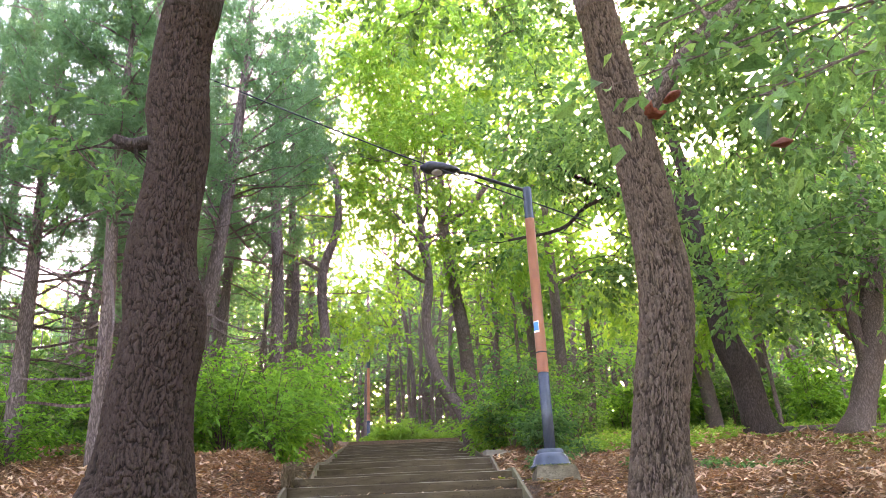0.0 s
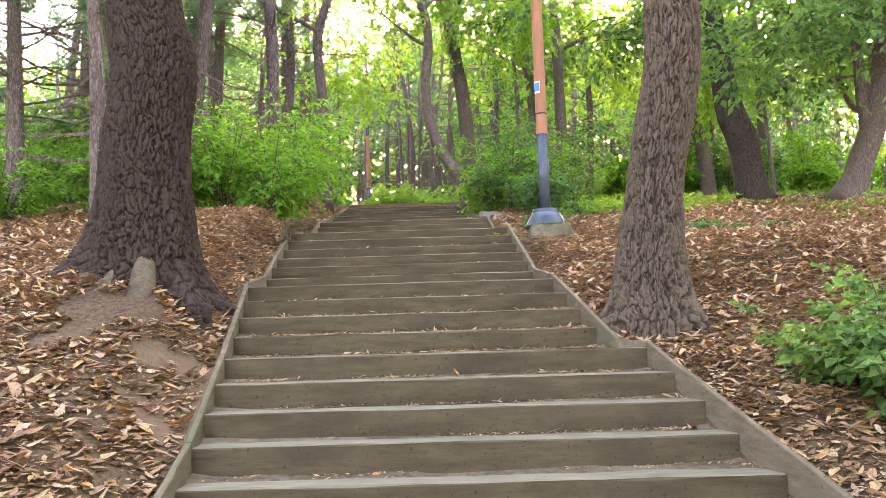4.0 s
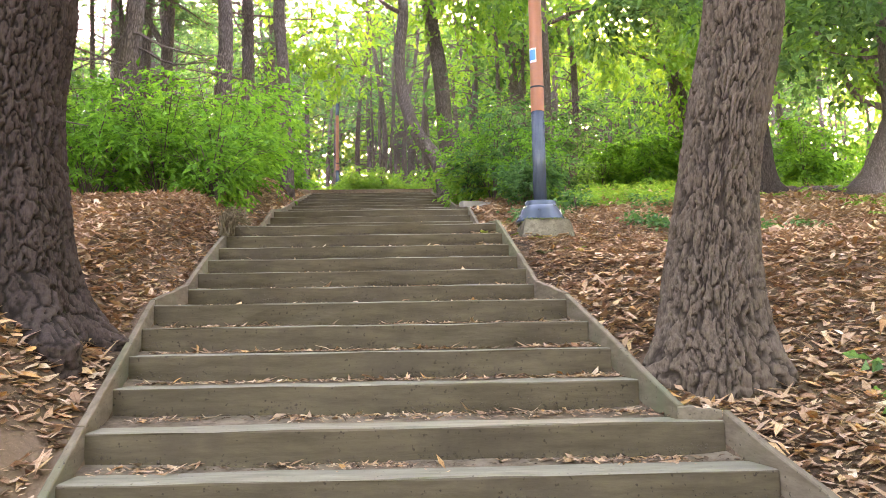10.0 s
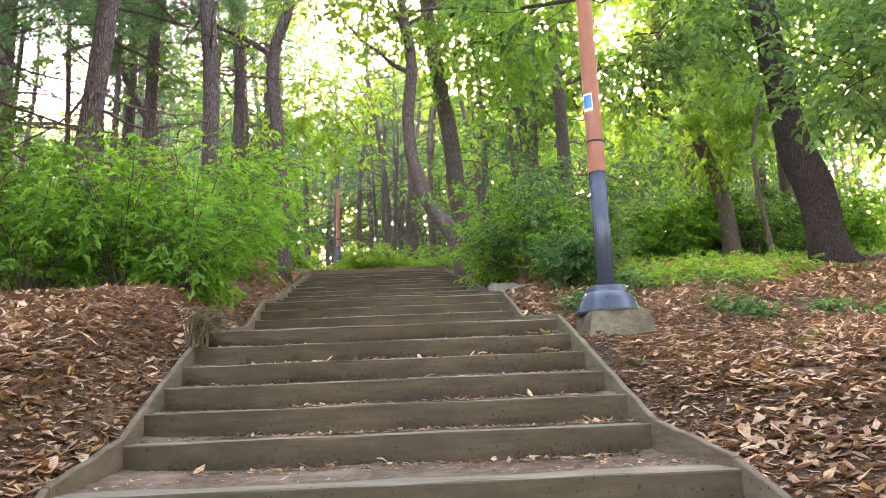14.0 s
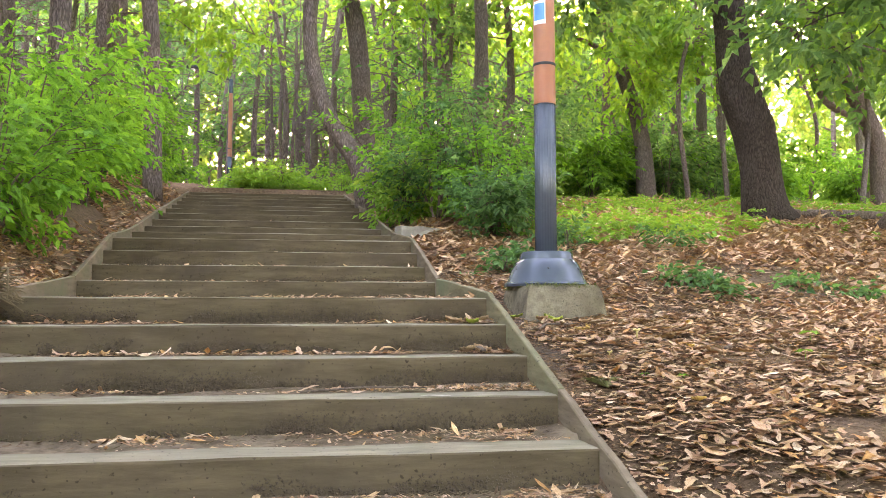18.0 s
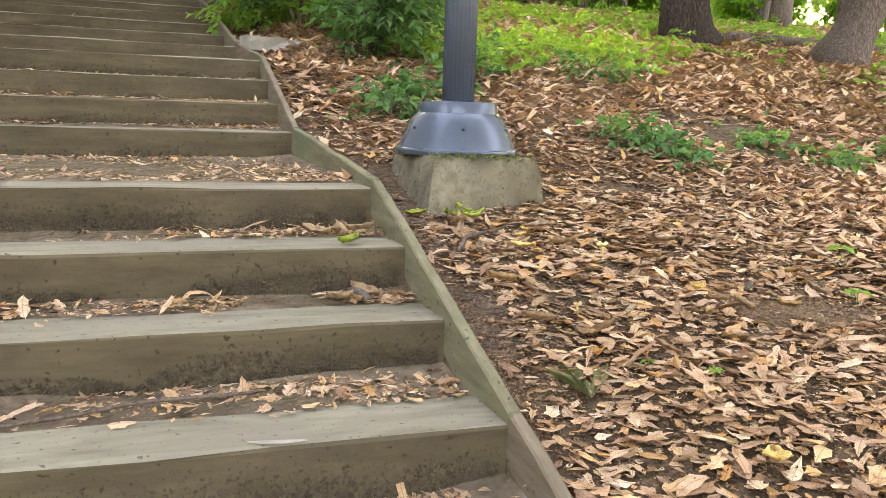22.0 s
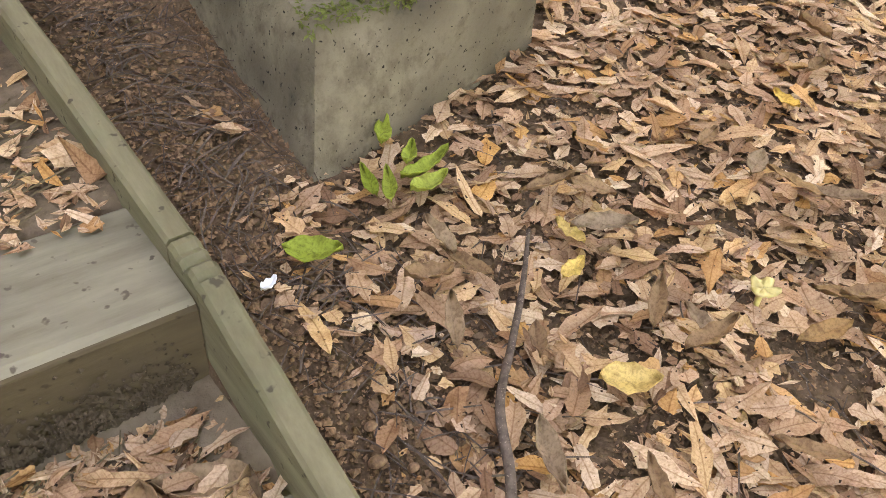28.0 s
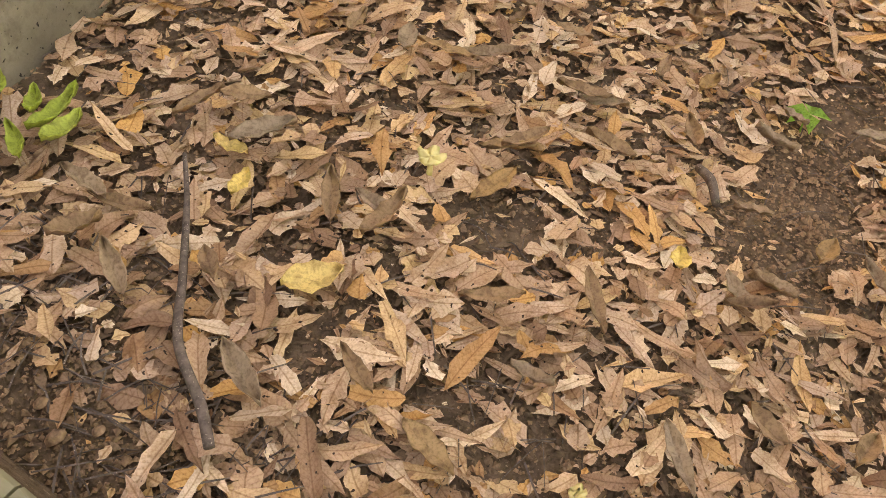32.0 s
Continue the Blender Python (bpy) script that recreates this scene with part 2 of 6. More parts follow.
M_SHRUB = leafy("shrub_leaf", [(0.054, 0.15, 0.025), (0.1099, 0.2938, 0.0421), (0.169, 0.3856, 0.0504), (0.09, 0.22, 0.035), (0.1267, 0.3213, 0.0561), (0.2111, 0.4224, 0.0504)], (1.4, 1.45, 0.85), 0.55, 0.6)
# Leaves of the distant woods, their green paled with painted-in haze.
M_FAR = leafy("hazy_green_leaf", [(0.1233, 0.2185, 0.0658), (0.1695, 0.2788, 0.0814), (0.2156, 0.3014, 0.0814), (0.154, 0.2561, 0.0864)], (1.4, 1.45, 0.95), 0.55, 0.65)
M_NEEDLE = leafy("pine_needle", [(0.0805, 0.1725, 0.0862), (0.115, 0.2242, 0.1035), (0.0978, 0.2012, 0.1092)], (1.4, 1.5, 1.05), 0.48, 0.6)
M_LITTER = dry_leaf_mat("dry_leaf", [(0.199, 0.103, 0.058), (0.526, 0.322, 0.193), (0.363, 0.205, 0.117), (0.643, 0.433, 0.275), (0.257, 0.14, 0.082), (0.585, 0.292, 0.099), (0.679, 0.503, 0.339), (0.433, 0.257, 0.158), (0.585, 0.363, 0.175), (0.503, 0.328, 0.222), (0.316, 0.164, 0.082)])
M_ROT = leafy("rotted_leaf", [(0.05, 0.029, 0.016), (0.14, 0.085, 0.048), (0.08, 0.047, 0.026), (0.22, 0.135, 0.078), (0.11, 0.062, 0.034)], (1.0, 0.85, 0.6), 0.0, 0.8)
M_MOSS = leafy("moss", [(0.1, 0.13, 0.03), (0.16, 0.18, 0.05), (0.12, 0.12, 0.04)], (1.2, 1.2, 0.6), 0.2, 0.8)
M_CONCRETE = surface("mossy_concrete", (0.1, 0.081, 0.052), (0.24, 0.197, 0.131), 18.0, 0.92, bump=1.0, depth=0.02, stain=(0.06, 0.05, 0.034), stain_scale=4.5, speck=(0.0204, 0.0158, 0.0111))
M_STEEL = surface("blue_grey_paint", (0.05, 0.062, 0.077), (0.066, 0.08, 0.1), 5.0, 0.27, (1, 1, 0.3), 0.05, 0.002, (0.075, 0.083, 0.098), 3.0, metal=0.15)
M_RUST = surface("rust_red_paint", (0.3024, 0.0972, 0.0432), (0.3744, 0.1368, 0.0648), 4.0, 0.5, (1, 1, 0.25), 0.08, 0.002, (0.2592, 0.1008, 0.0576), 2.0)
M_DARK = surface("dark_rubber", (0.012, 0.012, 0.014), (0.03, 0.03, 0.03), 20.0, 0.6)
M_STONE = surface("pale_stone", (0.198, 0.165, 0.1254), (0.33, 0.2904, 0.2376), 8.0, 0.9, bump=0.6, depth=0.01, stain=(0.165, 0.1452, 0.099))
M_STICK = surface("dead_twig", (0.045, 0.031, 0.023), (0.15, 0.108, 0.082), 60.0, 0.9, (1, 1, 1), 0.6, 0.003, speck=(0.351, 0.2633, 0.193))
M_GREENLEAF = leafy("fallen_green_leaf", [(0.24, 0.3, 0.04), (0.34, 0.38, 0.07), (0.28, 0.33, 0.05)], (1.2, 1.2, 0.6), 0.2, 0.6, "object")
M_WITHERED = leafy("withered_green_leaf", [(0.11, 0.12, 0.04), (0.18, 0.17, 0.07), (0.15, 0.13, 0.06)], (1.1, 1.1, 0.6), 0.2, 0.6, "object")
M_YELLOWLEAF = leafy("fallen_yellow_leaf", [(0.66, 0.42, 0.1), (0.7, 0.46, 0.13), (0.62, 0.42, 0.15)], (1.0, 0.9, 0.5), 0.15, 0.6, "object")
M_BROWNLEAF = leafy("curled_brown_leaf", [(0.2376, 0.1346, 0.0713), (0.301, 0.1742, 0.0871), (0.2851, 0.198, 0.1267), (0.3326, 0.1822, 0.0713)], (1.0, 0.85, 0.6), 0.12, 0.65, "object")
M_REDLEAF = leafy("reddish_leaf", [(0.2, 0.06, 0.035), (0.26, 0.09, 0.05)], (1.3, 1.0, 0.6), 0.4, 0.6, "object")
M_MUSHROOM = surface("yellow_mushroom", (0.45, 0.34, 0.11), (0.56, 0.46, 0.2), 60.0, 0.6, bump=0.3, depth=0.002)
M_STRAW = surface("dry_straw", (0.075, 0.053, 0.028), (0.16, 0.118, 0.067), 30.0, 0.8)
M_BLUE = surface("blue_sticker", (0.03, 0.2, 0.5), (0.04, 0.24, 0.56), 10.0, 0.4, bump=0.0)
M_WHITE = surface("white_sticker", (0.7, 0.7, 0.7), (0.8, 0.8, 0.8), 10.0, 0.5, bump=0.0)
M_GLASS = surface("lamp_glass", (0.3, 0.3, 0.28), (0.4, 0.4, 0.38), 10.0, 0.2, bump=0.0)

# ---- shaping ----
rng = np.random.default_rng(7)


def empty(name, place):
    e = new(name)
    e.location = place
    e.empty_display_size = 0.1
    return e


def mesh_of(name, verts, faces, material, smooth=False):
    me = bpy.data.meshes.new(name)
    me.from_pydata(np.asarray(verts).tolist(), [], faces if isinstance(faces, list) else faces.tolist())
    me.materials.append(material)
    if smooth:
        me.polygons.foreach_set("use_smooth", [True] * len(me.polygons))
    me.update()
    return me


def part(name, data, material, parent, label=""):
    """A bmesh or a mesh as one object under a thing; its shape is told in the thing's own space."""
    if isinstance(data, bmesh.types.BMesh):
        me = bpy.data.meshes.new(name)
        data.to_mesh(me)
        data.free()
        me.materials.append(material)
        data = me
    ob = new(name, data)
    ob.parent = parent
    return tagged(ob, label) if label else ob


def lattice(q):
    q = q.astype(np.int64)
    h = (q[:, 0] * 374761393 + q[:, 1] * 668265263 + q[:, 2] * 2147483647) & 0xFFFFFFFF
    h = ((h ^ (h >> 13)) * 1274126177) & 0xFFFFFFFF
    return ((h ^ (h >> 16)) & 0xFFFF) / 65535.0


def vnoise(p):
    """Smooth value noise from 0 to 1 at points of shape (n, 3)."""
    p = np.asarray(p, float)
    i = np.floor(p)
    f = p - i
    f = f * f * (3 - 2 * f)
    out = np.zeros(len(p))
    for dx in (0, 1):
        for dy in (0, 1):
            for dz in (0, 1):
                w = (f[:, 0] if dx else 1 - f[:, 0]) * (f[:, 1] if dy else 1 - f[:, 1]) * (f[:, 2] if dz else 1 - f[:, 2])
                out += w * lattice(i + (dx, dy, dz))
    return out


def smooth(x):
    x = np.clip(x, 0, 1)
    return x * x * (3 - 2 * x)


def curve(points, n):
    """A smooth line of n points through rows of any width."""
    p = np.asarray(points, float)
    if len(p) < 3:
        u = np.linspace(0, 1, n)[:, None]
        return p[0] * (1 - u) + p[-1] * u
    t = np.r_[0, np.cumsum(np.linalg.norm(np.diff(p[:, :3], axis=0), axis=1))]
    slope = np.gradient(p, t, axis=0)
    out, u = [], np.linspace(0, t[-1], n)
    k = np.clip(np.searchsorted(t, u, "right") - 1, 0, len(t) - 2)
    h = (t[k + 1] - t[k])[:, None]
    s = ((u - t[k])[:, None]) / h
    return (2 * s**3 - 3 * s**2 + 1) * p[k] + (s**3 - 2 * s**2 + s) * h * slope[k] + (3 * s**2 - 2 * s**3) * p[k + 1] + (s**3 - s**2) * h * slope[k + 1]


def tube(points, sides=8, rings=None, rough=0.0, cap=True):
    """Vertices and faces of a tube along rows of (x, y, z, radius)."""
    c = curve(points, rings or max(4, len(points) * 4))
    ax = np.gradient(c[:, :3], axis=0)
    ax /= np.linalg.norm(ax, axis=1)[:, None] + 1e-9
    ref = np.where(np.abs(ax[:, 2:3]) > 0.8, [[1.0, 0, 0]], [[0, 0, 1.0]])
    ref = np.repeat(ref[:1], len(ax), 0)
    u = np.cross(ax, ref)
    u /= np.linalg.norm(u, axis=1)[:, None] + 1e-9
    v = np.cross(ax, u)
    a = np.linspace(0, 2 * np.pi, sides, endpoint=False)
    r = np.repeat(c[:, 3:4], sides, 1)
    if rough:
        g = np.stack([np.repeat(c[:, :3], sides, 0)[:, 0] + np.tile(np.cos(a), len(c)), np.repeat(c[:, 1], sides) + np.tile(np.sin(a), len(c)), np.repeat(c[:, 2], sides)], 1)
        r = r * (1 + rough * (vnoise(g * 2.2).reshape(r.shape) - 0.5) * 2)
    verts = c[:, None, :3] + r[..., None] * (np.cos(a)[None, :, None] * u[:, None] + np.sin(a)[None, :, None] * v[:, None])
    n, k = len(c), np.arange(sides)
    base = (np.arange(n - 1) * sides)[:, None]
    f = np.stack([base + k, base + (k + 1) % sides, base + sides + (k + 1) % sides, base + sides + k], -1).reshape(-1, 4)
    faces = f.tolist()
    if cap:
        faces += [list(range(sides))[::-1], list(range((n - 1) * sides, n * sides))]
    return verts.reshape(-1, 3), faces


def joined(pieces):
    verts, faces, at = [], [], 0
    for v, f in pieces:
        verts.append(v)
        faces += [[i + at for i in q] for q in f]
        at += len(v)
    return np.concatenate(verts), faces


def leaf_sheet(base, way, up, length, width, fold=0.25, droop=0.15):
    """Folded leaves: four corners each, two triangles that share the midrib."""
    side = np.cross(way, up)
    side /= np.linalg.norm(side, axis=1)[:, None] + 1e-9
    nrm = np.cross(side, way)
    L, W = length[:, None], width[:, None]
    mid = base + way * L * 0.45
    tip = base + way * L - nrm * L * droop
    left, right = mid + side * W * 0.5 + nrm * W * fold, mid - side * W * 0.5 + nrm * W * fold
    verts = np.stack([base, right, tip, left], 1).reshape(-1, 3)
    k = (np.arange(len(base)) * 4)[:, None]
    faces = np.concatenate([k + [[0, 1, 2]], k + [[0, 2, 3]]], 1).reshape(-1, 3)
    return verts, faces


def unit(v):
    return v / (np.linalg.norm(v, axis=-1, keepdims=True) + 1e-9)


def sprigs(at, out, per, size, reach=0.3, spread=0.0, narrow=0.4):
    """Leaves set along short shoots that start at points and run outwards."""
    n = len(at)
    at = at + rng.normal(0, spread, (n, 3)) if spread else at
    out = unit(out + rng.normal(0, 0.45, (n, 3)) * (1, 1, 0.6))
    up = unit(np.array([[0, 0, 1.0]]) + rng.normal(0, 0.3, (n, 3)))
    side = unit(np.cross(out, up))
    k = np.tile(np.arange(per), n)
    rep = lambda a: np.repeat(a, per, 0)
    along = (k + rng.random(n * per)) / per * reach
    sgn = np.where(k % 2, 1.0, -1.0)[:, None]
    base = rep(at) + rep(out) * along[:, None] - np.array([[0, 0, 1.0]]) * (along[:, None] ** 2) * 0.5
    way = unit(rep(out) * 0.7 + rep(side) * sgn * rng.uniform(0.4, 1.0, (n * per, 1)) + np.array([[0, 0, -1.0]]) * rng.uniform(0.0, 0.6, (n * per, 1)))
    upl = unit(rep(up) + rng.normal(0, 0.35, (n * per, 3)))
    length = size * rng.uniform(0.6, 1.25, n * per)
    return leaf_sheet(base, way, upl, length, length * narrow * rng.uniform(0.8, 1.2, n * per))


def needles(at, out, per, size):
    n = len(at)
    rep = lambda a: np.repeat(a, per, 0)
    way = unit(rep(out) * 0.6 + rng.normal(0, 0.7, (n * per, 3)))
    side = unit(np.cross(way, rng.normal(0, 1, (n * per, 3))))
    L = size * rng.uniform(0.7, 1.2, (n * per, 1))
    b = rep(at) + rng.normal(0, 0.05, (n * per, 3))
    w = 0.011
    verts = np.stack([b - side * w, b + side * w, b + way * L], 1).reshape(-1, 3)
    return verts, np.arange(len(verts)).reshape(-1, 3)


# ---- the lie of the land ----
NOSE_Y = {-4: 1.5, -3: 2.3, -2: 3.05, -1: 3.75, 0: 4.42, 1: 4.84, 2: 5.19, 3: 5.56, 4: 5.95, 5: 6.53, 6: 6.94, 7: 7.34, 8: 7.79, 9: 8.83, 10: 9.28, 11: 9.83, 12: 10.3, 13: 10.7, 14: 11.14,
          15: 12.8, 16: 13.42, 17: 13.95, 18: 14.45, 19: 15.5, 20: 16.45, 21: 17.15, 22: 17.8, 23: 18.6, 24: 19.4, 25: 20.2, 26: 20.95, 27: 21.75, 28: 22.5}
RISE = 0.164


def nose_z(k):
    return 2.04 + RISE * (k - 8)


SY = np.array([NOSE_Y[k] for k in sorted(NOSE_Y)])
SZ = np.array([nose_z(k) for k in sorted(NOSE_Y)])
RIGHT = [(1.0, 2.45), (5.98, 1.43), (6.06, 1.24), (7.85, 1.02), (8.75, 0.945), (9.85, 0.928), (10.83, 0.875), (11.22, 0.853), (12.75, 0.765), (14.5, 0.745), (15.4, 0.64), (22.6, 0.3)]
LEFT = [(1.0, -1.03), (4.84, -1.48), (5.95, -1.6), (7.85, -1.9), (8.85, -1.95), (9.85, -2.05), (11.2, -2.1), (12.75, -2.12), (14.5, -2.26), (15.5, -2.3), (22.6, -2.76)]
R_TAB = [(-300, -6), (-20, -0.6), (0, 0.0), (1.5, 0.05), (3, 0.42), (4.8, 0.95), (6.4, 1.47), (7, 1.75), (8, 2.12), (9, 2.42), (10, 2.6), (10.86, 2.765), (11.5, 2.865), (12.2, 2.99), (14, 3.55), (17, 4.22), (18, 4.4), (20, 4.75), (25, 5.7), (28.5, 6.3), (40, 7.6), (100, 9), (400, 9)]
L_TAB = [(-300, -6), (-20, -0.6), (0, 0.0), (1.5, 0.1), (3, 0.65), (4.8, 1.2), (6, 1.72), (6.8, 2.02), (8, 2.42), (10, 3.0), (11.6, 3.42), (13.65, 3.78), (16, 4.3), (19.4, 5.1), (22, 5.5), (30, 6.6), (40, 7.6), (100, 9), (400, 9)]


def tab(t, y):
    return np.interp(y, [a for a, _ in t], [b for _, b in t])


def slope_line(y):
    return np.where(y < 1.5, tab(R_TAB, y), np.where(y > 22.5, tab(L_TAB, y) - 0.15, np.interp(y, SY, SZ)))


def land(x, y, rough=True):
    x, y = np.asarray(x, float), np.asarray(y, float)
    xr, xl, b = tab(RIGHT, y) + 0.045, tab(LEFT, y) - 0.045, slope_line(y)
    sr, sl = np.maximum(x - xr, 0), np.maximum(xl - x, 0)
    r, l = tab(R_TAB, y), tab(L_TAB, y)
    r = r + 0.2 * np.exp(-((x - 3.6) / 1.2) ** 2 - ((y - 8.6) / 1.6) ** 2)
    zr = np.where(r < b - 0.06, r + (b - 0.06 - r) * 0.35 * (1 - smooth(sr / 0.5)), b - 0.06 + (r - b + 0.06) * smooth(sr / 0.7))
    zl = b - 0.04 + (l - b + 0.04) * smooth(sl / 0.7)
    zl = zl + 0.12 * np.exp(-((x + 2.55) / 0.9) ** 2 - ((y - 6.6) / 0.9) ** 2)
    mid = (x > xl) & (x < xr)
    z = np.where(mid, b, np.where(x >= xr, zr, zl))
    if rough:
        shp = np.shape(z)
        p = np.stack([x.ravel(), y.ravel(), np.zeros(x.size)], 1)
        w = np.minimum(1, np.maximum(sr, sl).ravel() * 2)
        z = z + (((vnoise(p * 0.7) - 0.5) * 0.07 + (vnoise(p * 2.6) - 0.5) * 0.05 + (vnoise(p * 9.0) - 0.5) * 0.018) * w).reshape(shp)
    return z


def ground_at(x, y):
    return float(land(np.array([x]), np.array([y]))[0])


def build_ground():
    ys = np.r_[-300, -120, -60, -30, -15, np.arange(-8, 0.8, 0.5), np.arange(0.8, 16, 0.11), np.arange(16, 40, 0.4), 42, 46, 52, 60, 75, 100, 150, 240, 400]
    s = np.r_[0, 0.03, 0.07, np.arange(0.14, 5, 0.13), np.arange(5, 16, 0.5), 17, 19, 22, 26, 32, 40, 55, 80, 130, 220, 400]
    xr, xl = tab(RIGHT, ys) + 0.012, tab(LEFT, ys) - 0.012
    inner = np.array([0.02, 0.25, 0.5, 0.75, 0.98])
    cols = np.concatenate([xl[:, None] - s[::-1], xl[:, None] + (xr - xl)[:, None] * inner, xr[:, None] + s], 1)
    Y = np.repeat(ys[:, None], cols.shape[1], 1)
    Z = land(cols.ravel(), Y.ravel()).reshape(Y.shape)
    a = len(s)
    sunk = (ys > 1.45) & (ys < 22.7)
    Z[np.ix_(sunk, range(a, a + 5))] -= 0.55
    n, m = Y.shape
    k = (np.arange(n - 1) * m)[:, None] + np.arange(m - 1)
    f = np.stack([k, k + 1, k + m + 1, k + m], -1).reshape(-1, 4)
    me = mesh_of("ground", np.stack([cols, Y, Z], -1).reshape(-1, 3), f, M_SOIL, True)
    return tagged(new("ground", me), "brown forest soil slope strewn with dry leaves", "ground", kind="structure")


build_ground()

# ---- stairway ----
stairs = tagged(empty("stairway", (0, 0, 0)), "long outdoor stairway of weathered beams with packed-soil treads", "stairs", kind="structure")


def slab(corners, z0, z1, bevel=0.008, wobble=0.004, cuts=10):
    """A beam on four plan corners (front left, front right, back right, back left) with worn edges."""
    (ax, ay), (bx, by), (cx, cy), (dx, dy) = corners
    bm = bmesh.new()
    rows = []
    prof = [(0.0, 0.0), (0.0, 0.5), (0.0, 0.955), (0.02, 0.985), (0.06, 1.0), (0.95, 1.0), (1.0, 0.97), (1.0, 0.0)]
    for i in range(cuts + 1):
        u = i / cuts
        fx, fy, gx, gy = ax + (bx - ax) * u, ay + (by - ay) * u, dx + (cx - dx) * u, dy + (cy - dy) * u
        row = []
        for d, h in prof:
            j = rng.normal(0, wobble, 2) if 0 < i < cuts else (0, 0)
            row.append(bm.verts.new((fx + (gx - fx) * d, fy + (gy - fy) * d + j[0], z0 + (z1 - z0) * h + j[1] * 0.6)))
        rows.append(row)
    n = len(prof)
    for i in range(cuts):
        for k in range(n):
            bm.faces.new((rows[i][k], rows[i][(k + 1) % n], rows[i + 1][(k + 1) % n], rows[i + 1][k]))
    bm.faces.new(rows[0][::-1])
    bm.faces.new(rows[-1])
    bmesh.ops.recalc_face_normals(bm, faces=bm.faces)
    return bm


def build_steps():
    ks = sorted(NOSE_Y)
    for k in ks:
        y, z = NOSE_Y[k], nose_z(k)
        xl, xr = float(tab(LEFT, y + 0.04)), float(tab(RIGHT, y + 0.03))
        deep = 0.24
        yl = 0.0
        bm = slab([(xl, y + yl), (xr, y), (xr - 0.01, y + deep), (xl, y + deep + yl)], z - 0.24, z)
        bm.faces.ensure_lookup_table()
        # Top faces take the paler material that carries the overhead light.
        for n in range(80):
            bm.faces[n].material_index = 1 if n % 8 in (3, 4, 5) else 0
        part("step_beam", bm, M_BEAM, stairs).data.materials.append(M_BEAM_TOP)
        nxt = NOSE_Y.get(k + 1, y + 2.2) + 0.05
        nx, ny = 26, max(5, int((nxt - y - deep) / 0.05))
        u, v = np.meshgrid(np.linspace(0, 1, nx), np.linspace(0, 1, ny))
        yy = y + deep - 0.03 + (nxt - y - deep + 0.03) * v
        xa, xb = tab(LEFT, yy) + 0.0, tab(RIGHT, yy) - 0.0
        xx = xa + (xb - xa) * u
        p = np.stack([xx.ravel(), yy.ravel(), np.full(xx.size, k * 1.7)], 1)
        zz = z - 0.022 + 0.03 * v.ravel() ** 2 + 0.035 * (vnoise(p * 3) - 0.5) + 0.014 * (vnoise(p * 11) - 0.5) + 0.03 * (np.abs(u.ravel() - 0.5) * 2) ** 6
        zz = np.where(v.ravel() < 0.01, z - 0.05, zz)
        q = (np.arange(ny - 1) * nx)[:, None] + np.arange(nx - 1)
        f = np.stack([q, q + 1, q + nx + 1, q + nx], -1).reshape(-1, 4)
        part("tread_soil", mesh_of("tread_soil", np.stack([xx.ravel(), yy.ravel(), zz], 1), f, M_TREAD, True), M_TREAD, stairs, "packed brown soil with leaf scraps")


def build_stringers():
    for side, line in ((1, RIGHT), (-1, LEFT)):
        marks = sorted({y for y, _ in line} | {1.4, 8.83, 9.83, 11.14, 12.8, 14.45, 15.5, 17.8, 20.2})
        marks = [y for n, y in enumerate(marks) if y >= 1.4 and (n == 0 or y - marks[n - 1] > 0.07)]
        cut = []
        for ya, yb in zip(marks, marks[1:]):
            n = max(1, round((yb - ya) / 2.4))
            for i in range(n):
                p, q = ya + (yb - ya) * i / n, ya + (yb - ya) * (i + 1) / n
                cut.append((p, float(tab(line, p)), q, float(tab(line, q))))
        for y0, x0, y1, x1 in cut:
            d = Vector((x1 - x0, y1 - y0, 0)).normalized()
            o = Vector((d.y, -d.x, 0)) * side
            w = 0.04
            bm = bmesh.new()
            rows = []
            for u in np.linspace(0.003, 0.997, 8):
                x, y = x0 + (x1 - x0) * u, y0 + (y1 - y0) * u
                zt = float(np.interp(y0, SY, SZ) * (1 - u) + np.interp(y1, SY, SZ) * u) + 0.035 + float(rng.normal(0, 0.003))
                e = 0.006
                prof = [(0, -0.34), (0, -e), (e, 0), (w - e, 0), (w, -e), (w, -0.34)]
                rows.append([bm.verts.new((x + o.x * a, y + o.y * a, zt + h)) for a, h in prof])
            for r0, r1 in zip(rows, rows[1:]):
                for k in range(6):
                    bm.faces.new((r0[k], r0[(k + 1) % 6], r1[(k + 1) % 6], r1[k]))
            bm.faces.new(rows[0])
            bm.faces.new(rows[-1][::-1])
            bmesh.ops.recalc_face_normals(bm, faces=bm.faces)
            mossy = side == 1 and 9.7 < y0 < 12.7
            part("stringer_board", bm, M_BOARD_G if mossy else M_BOARD, stairs, "narrow edge board grown with green algae" if mossy else "narrow weathered edge board")


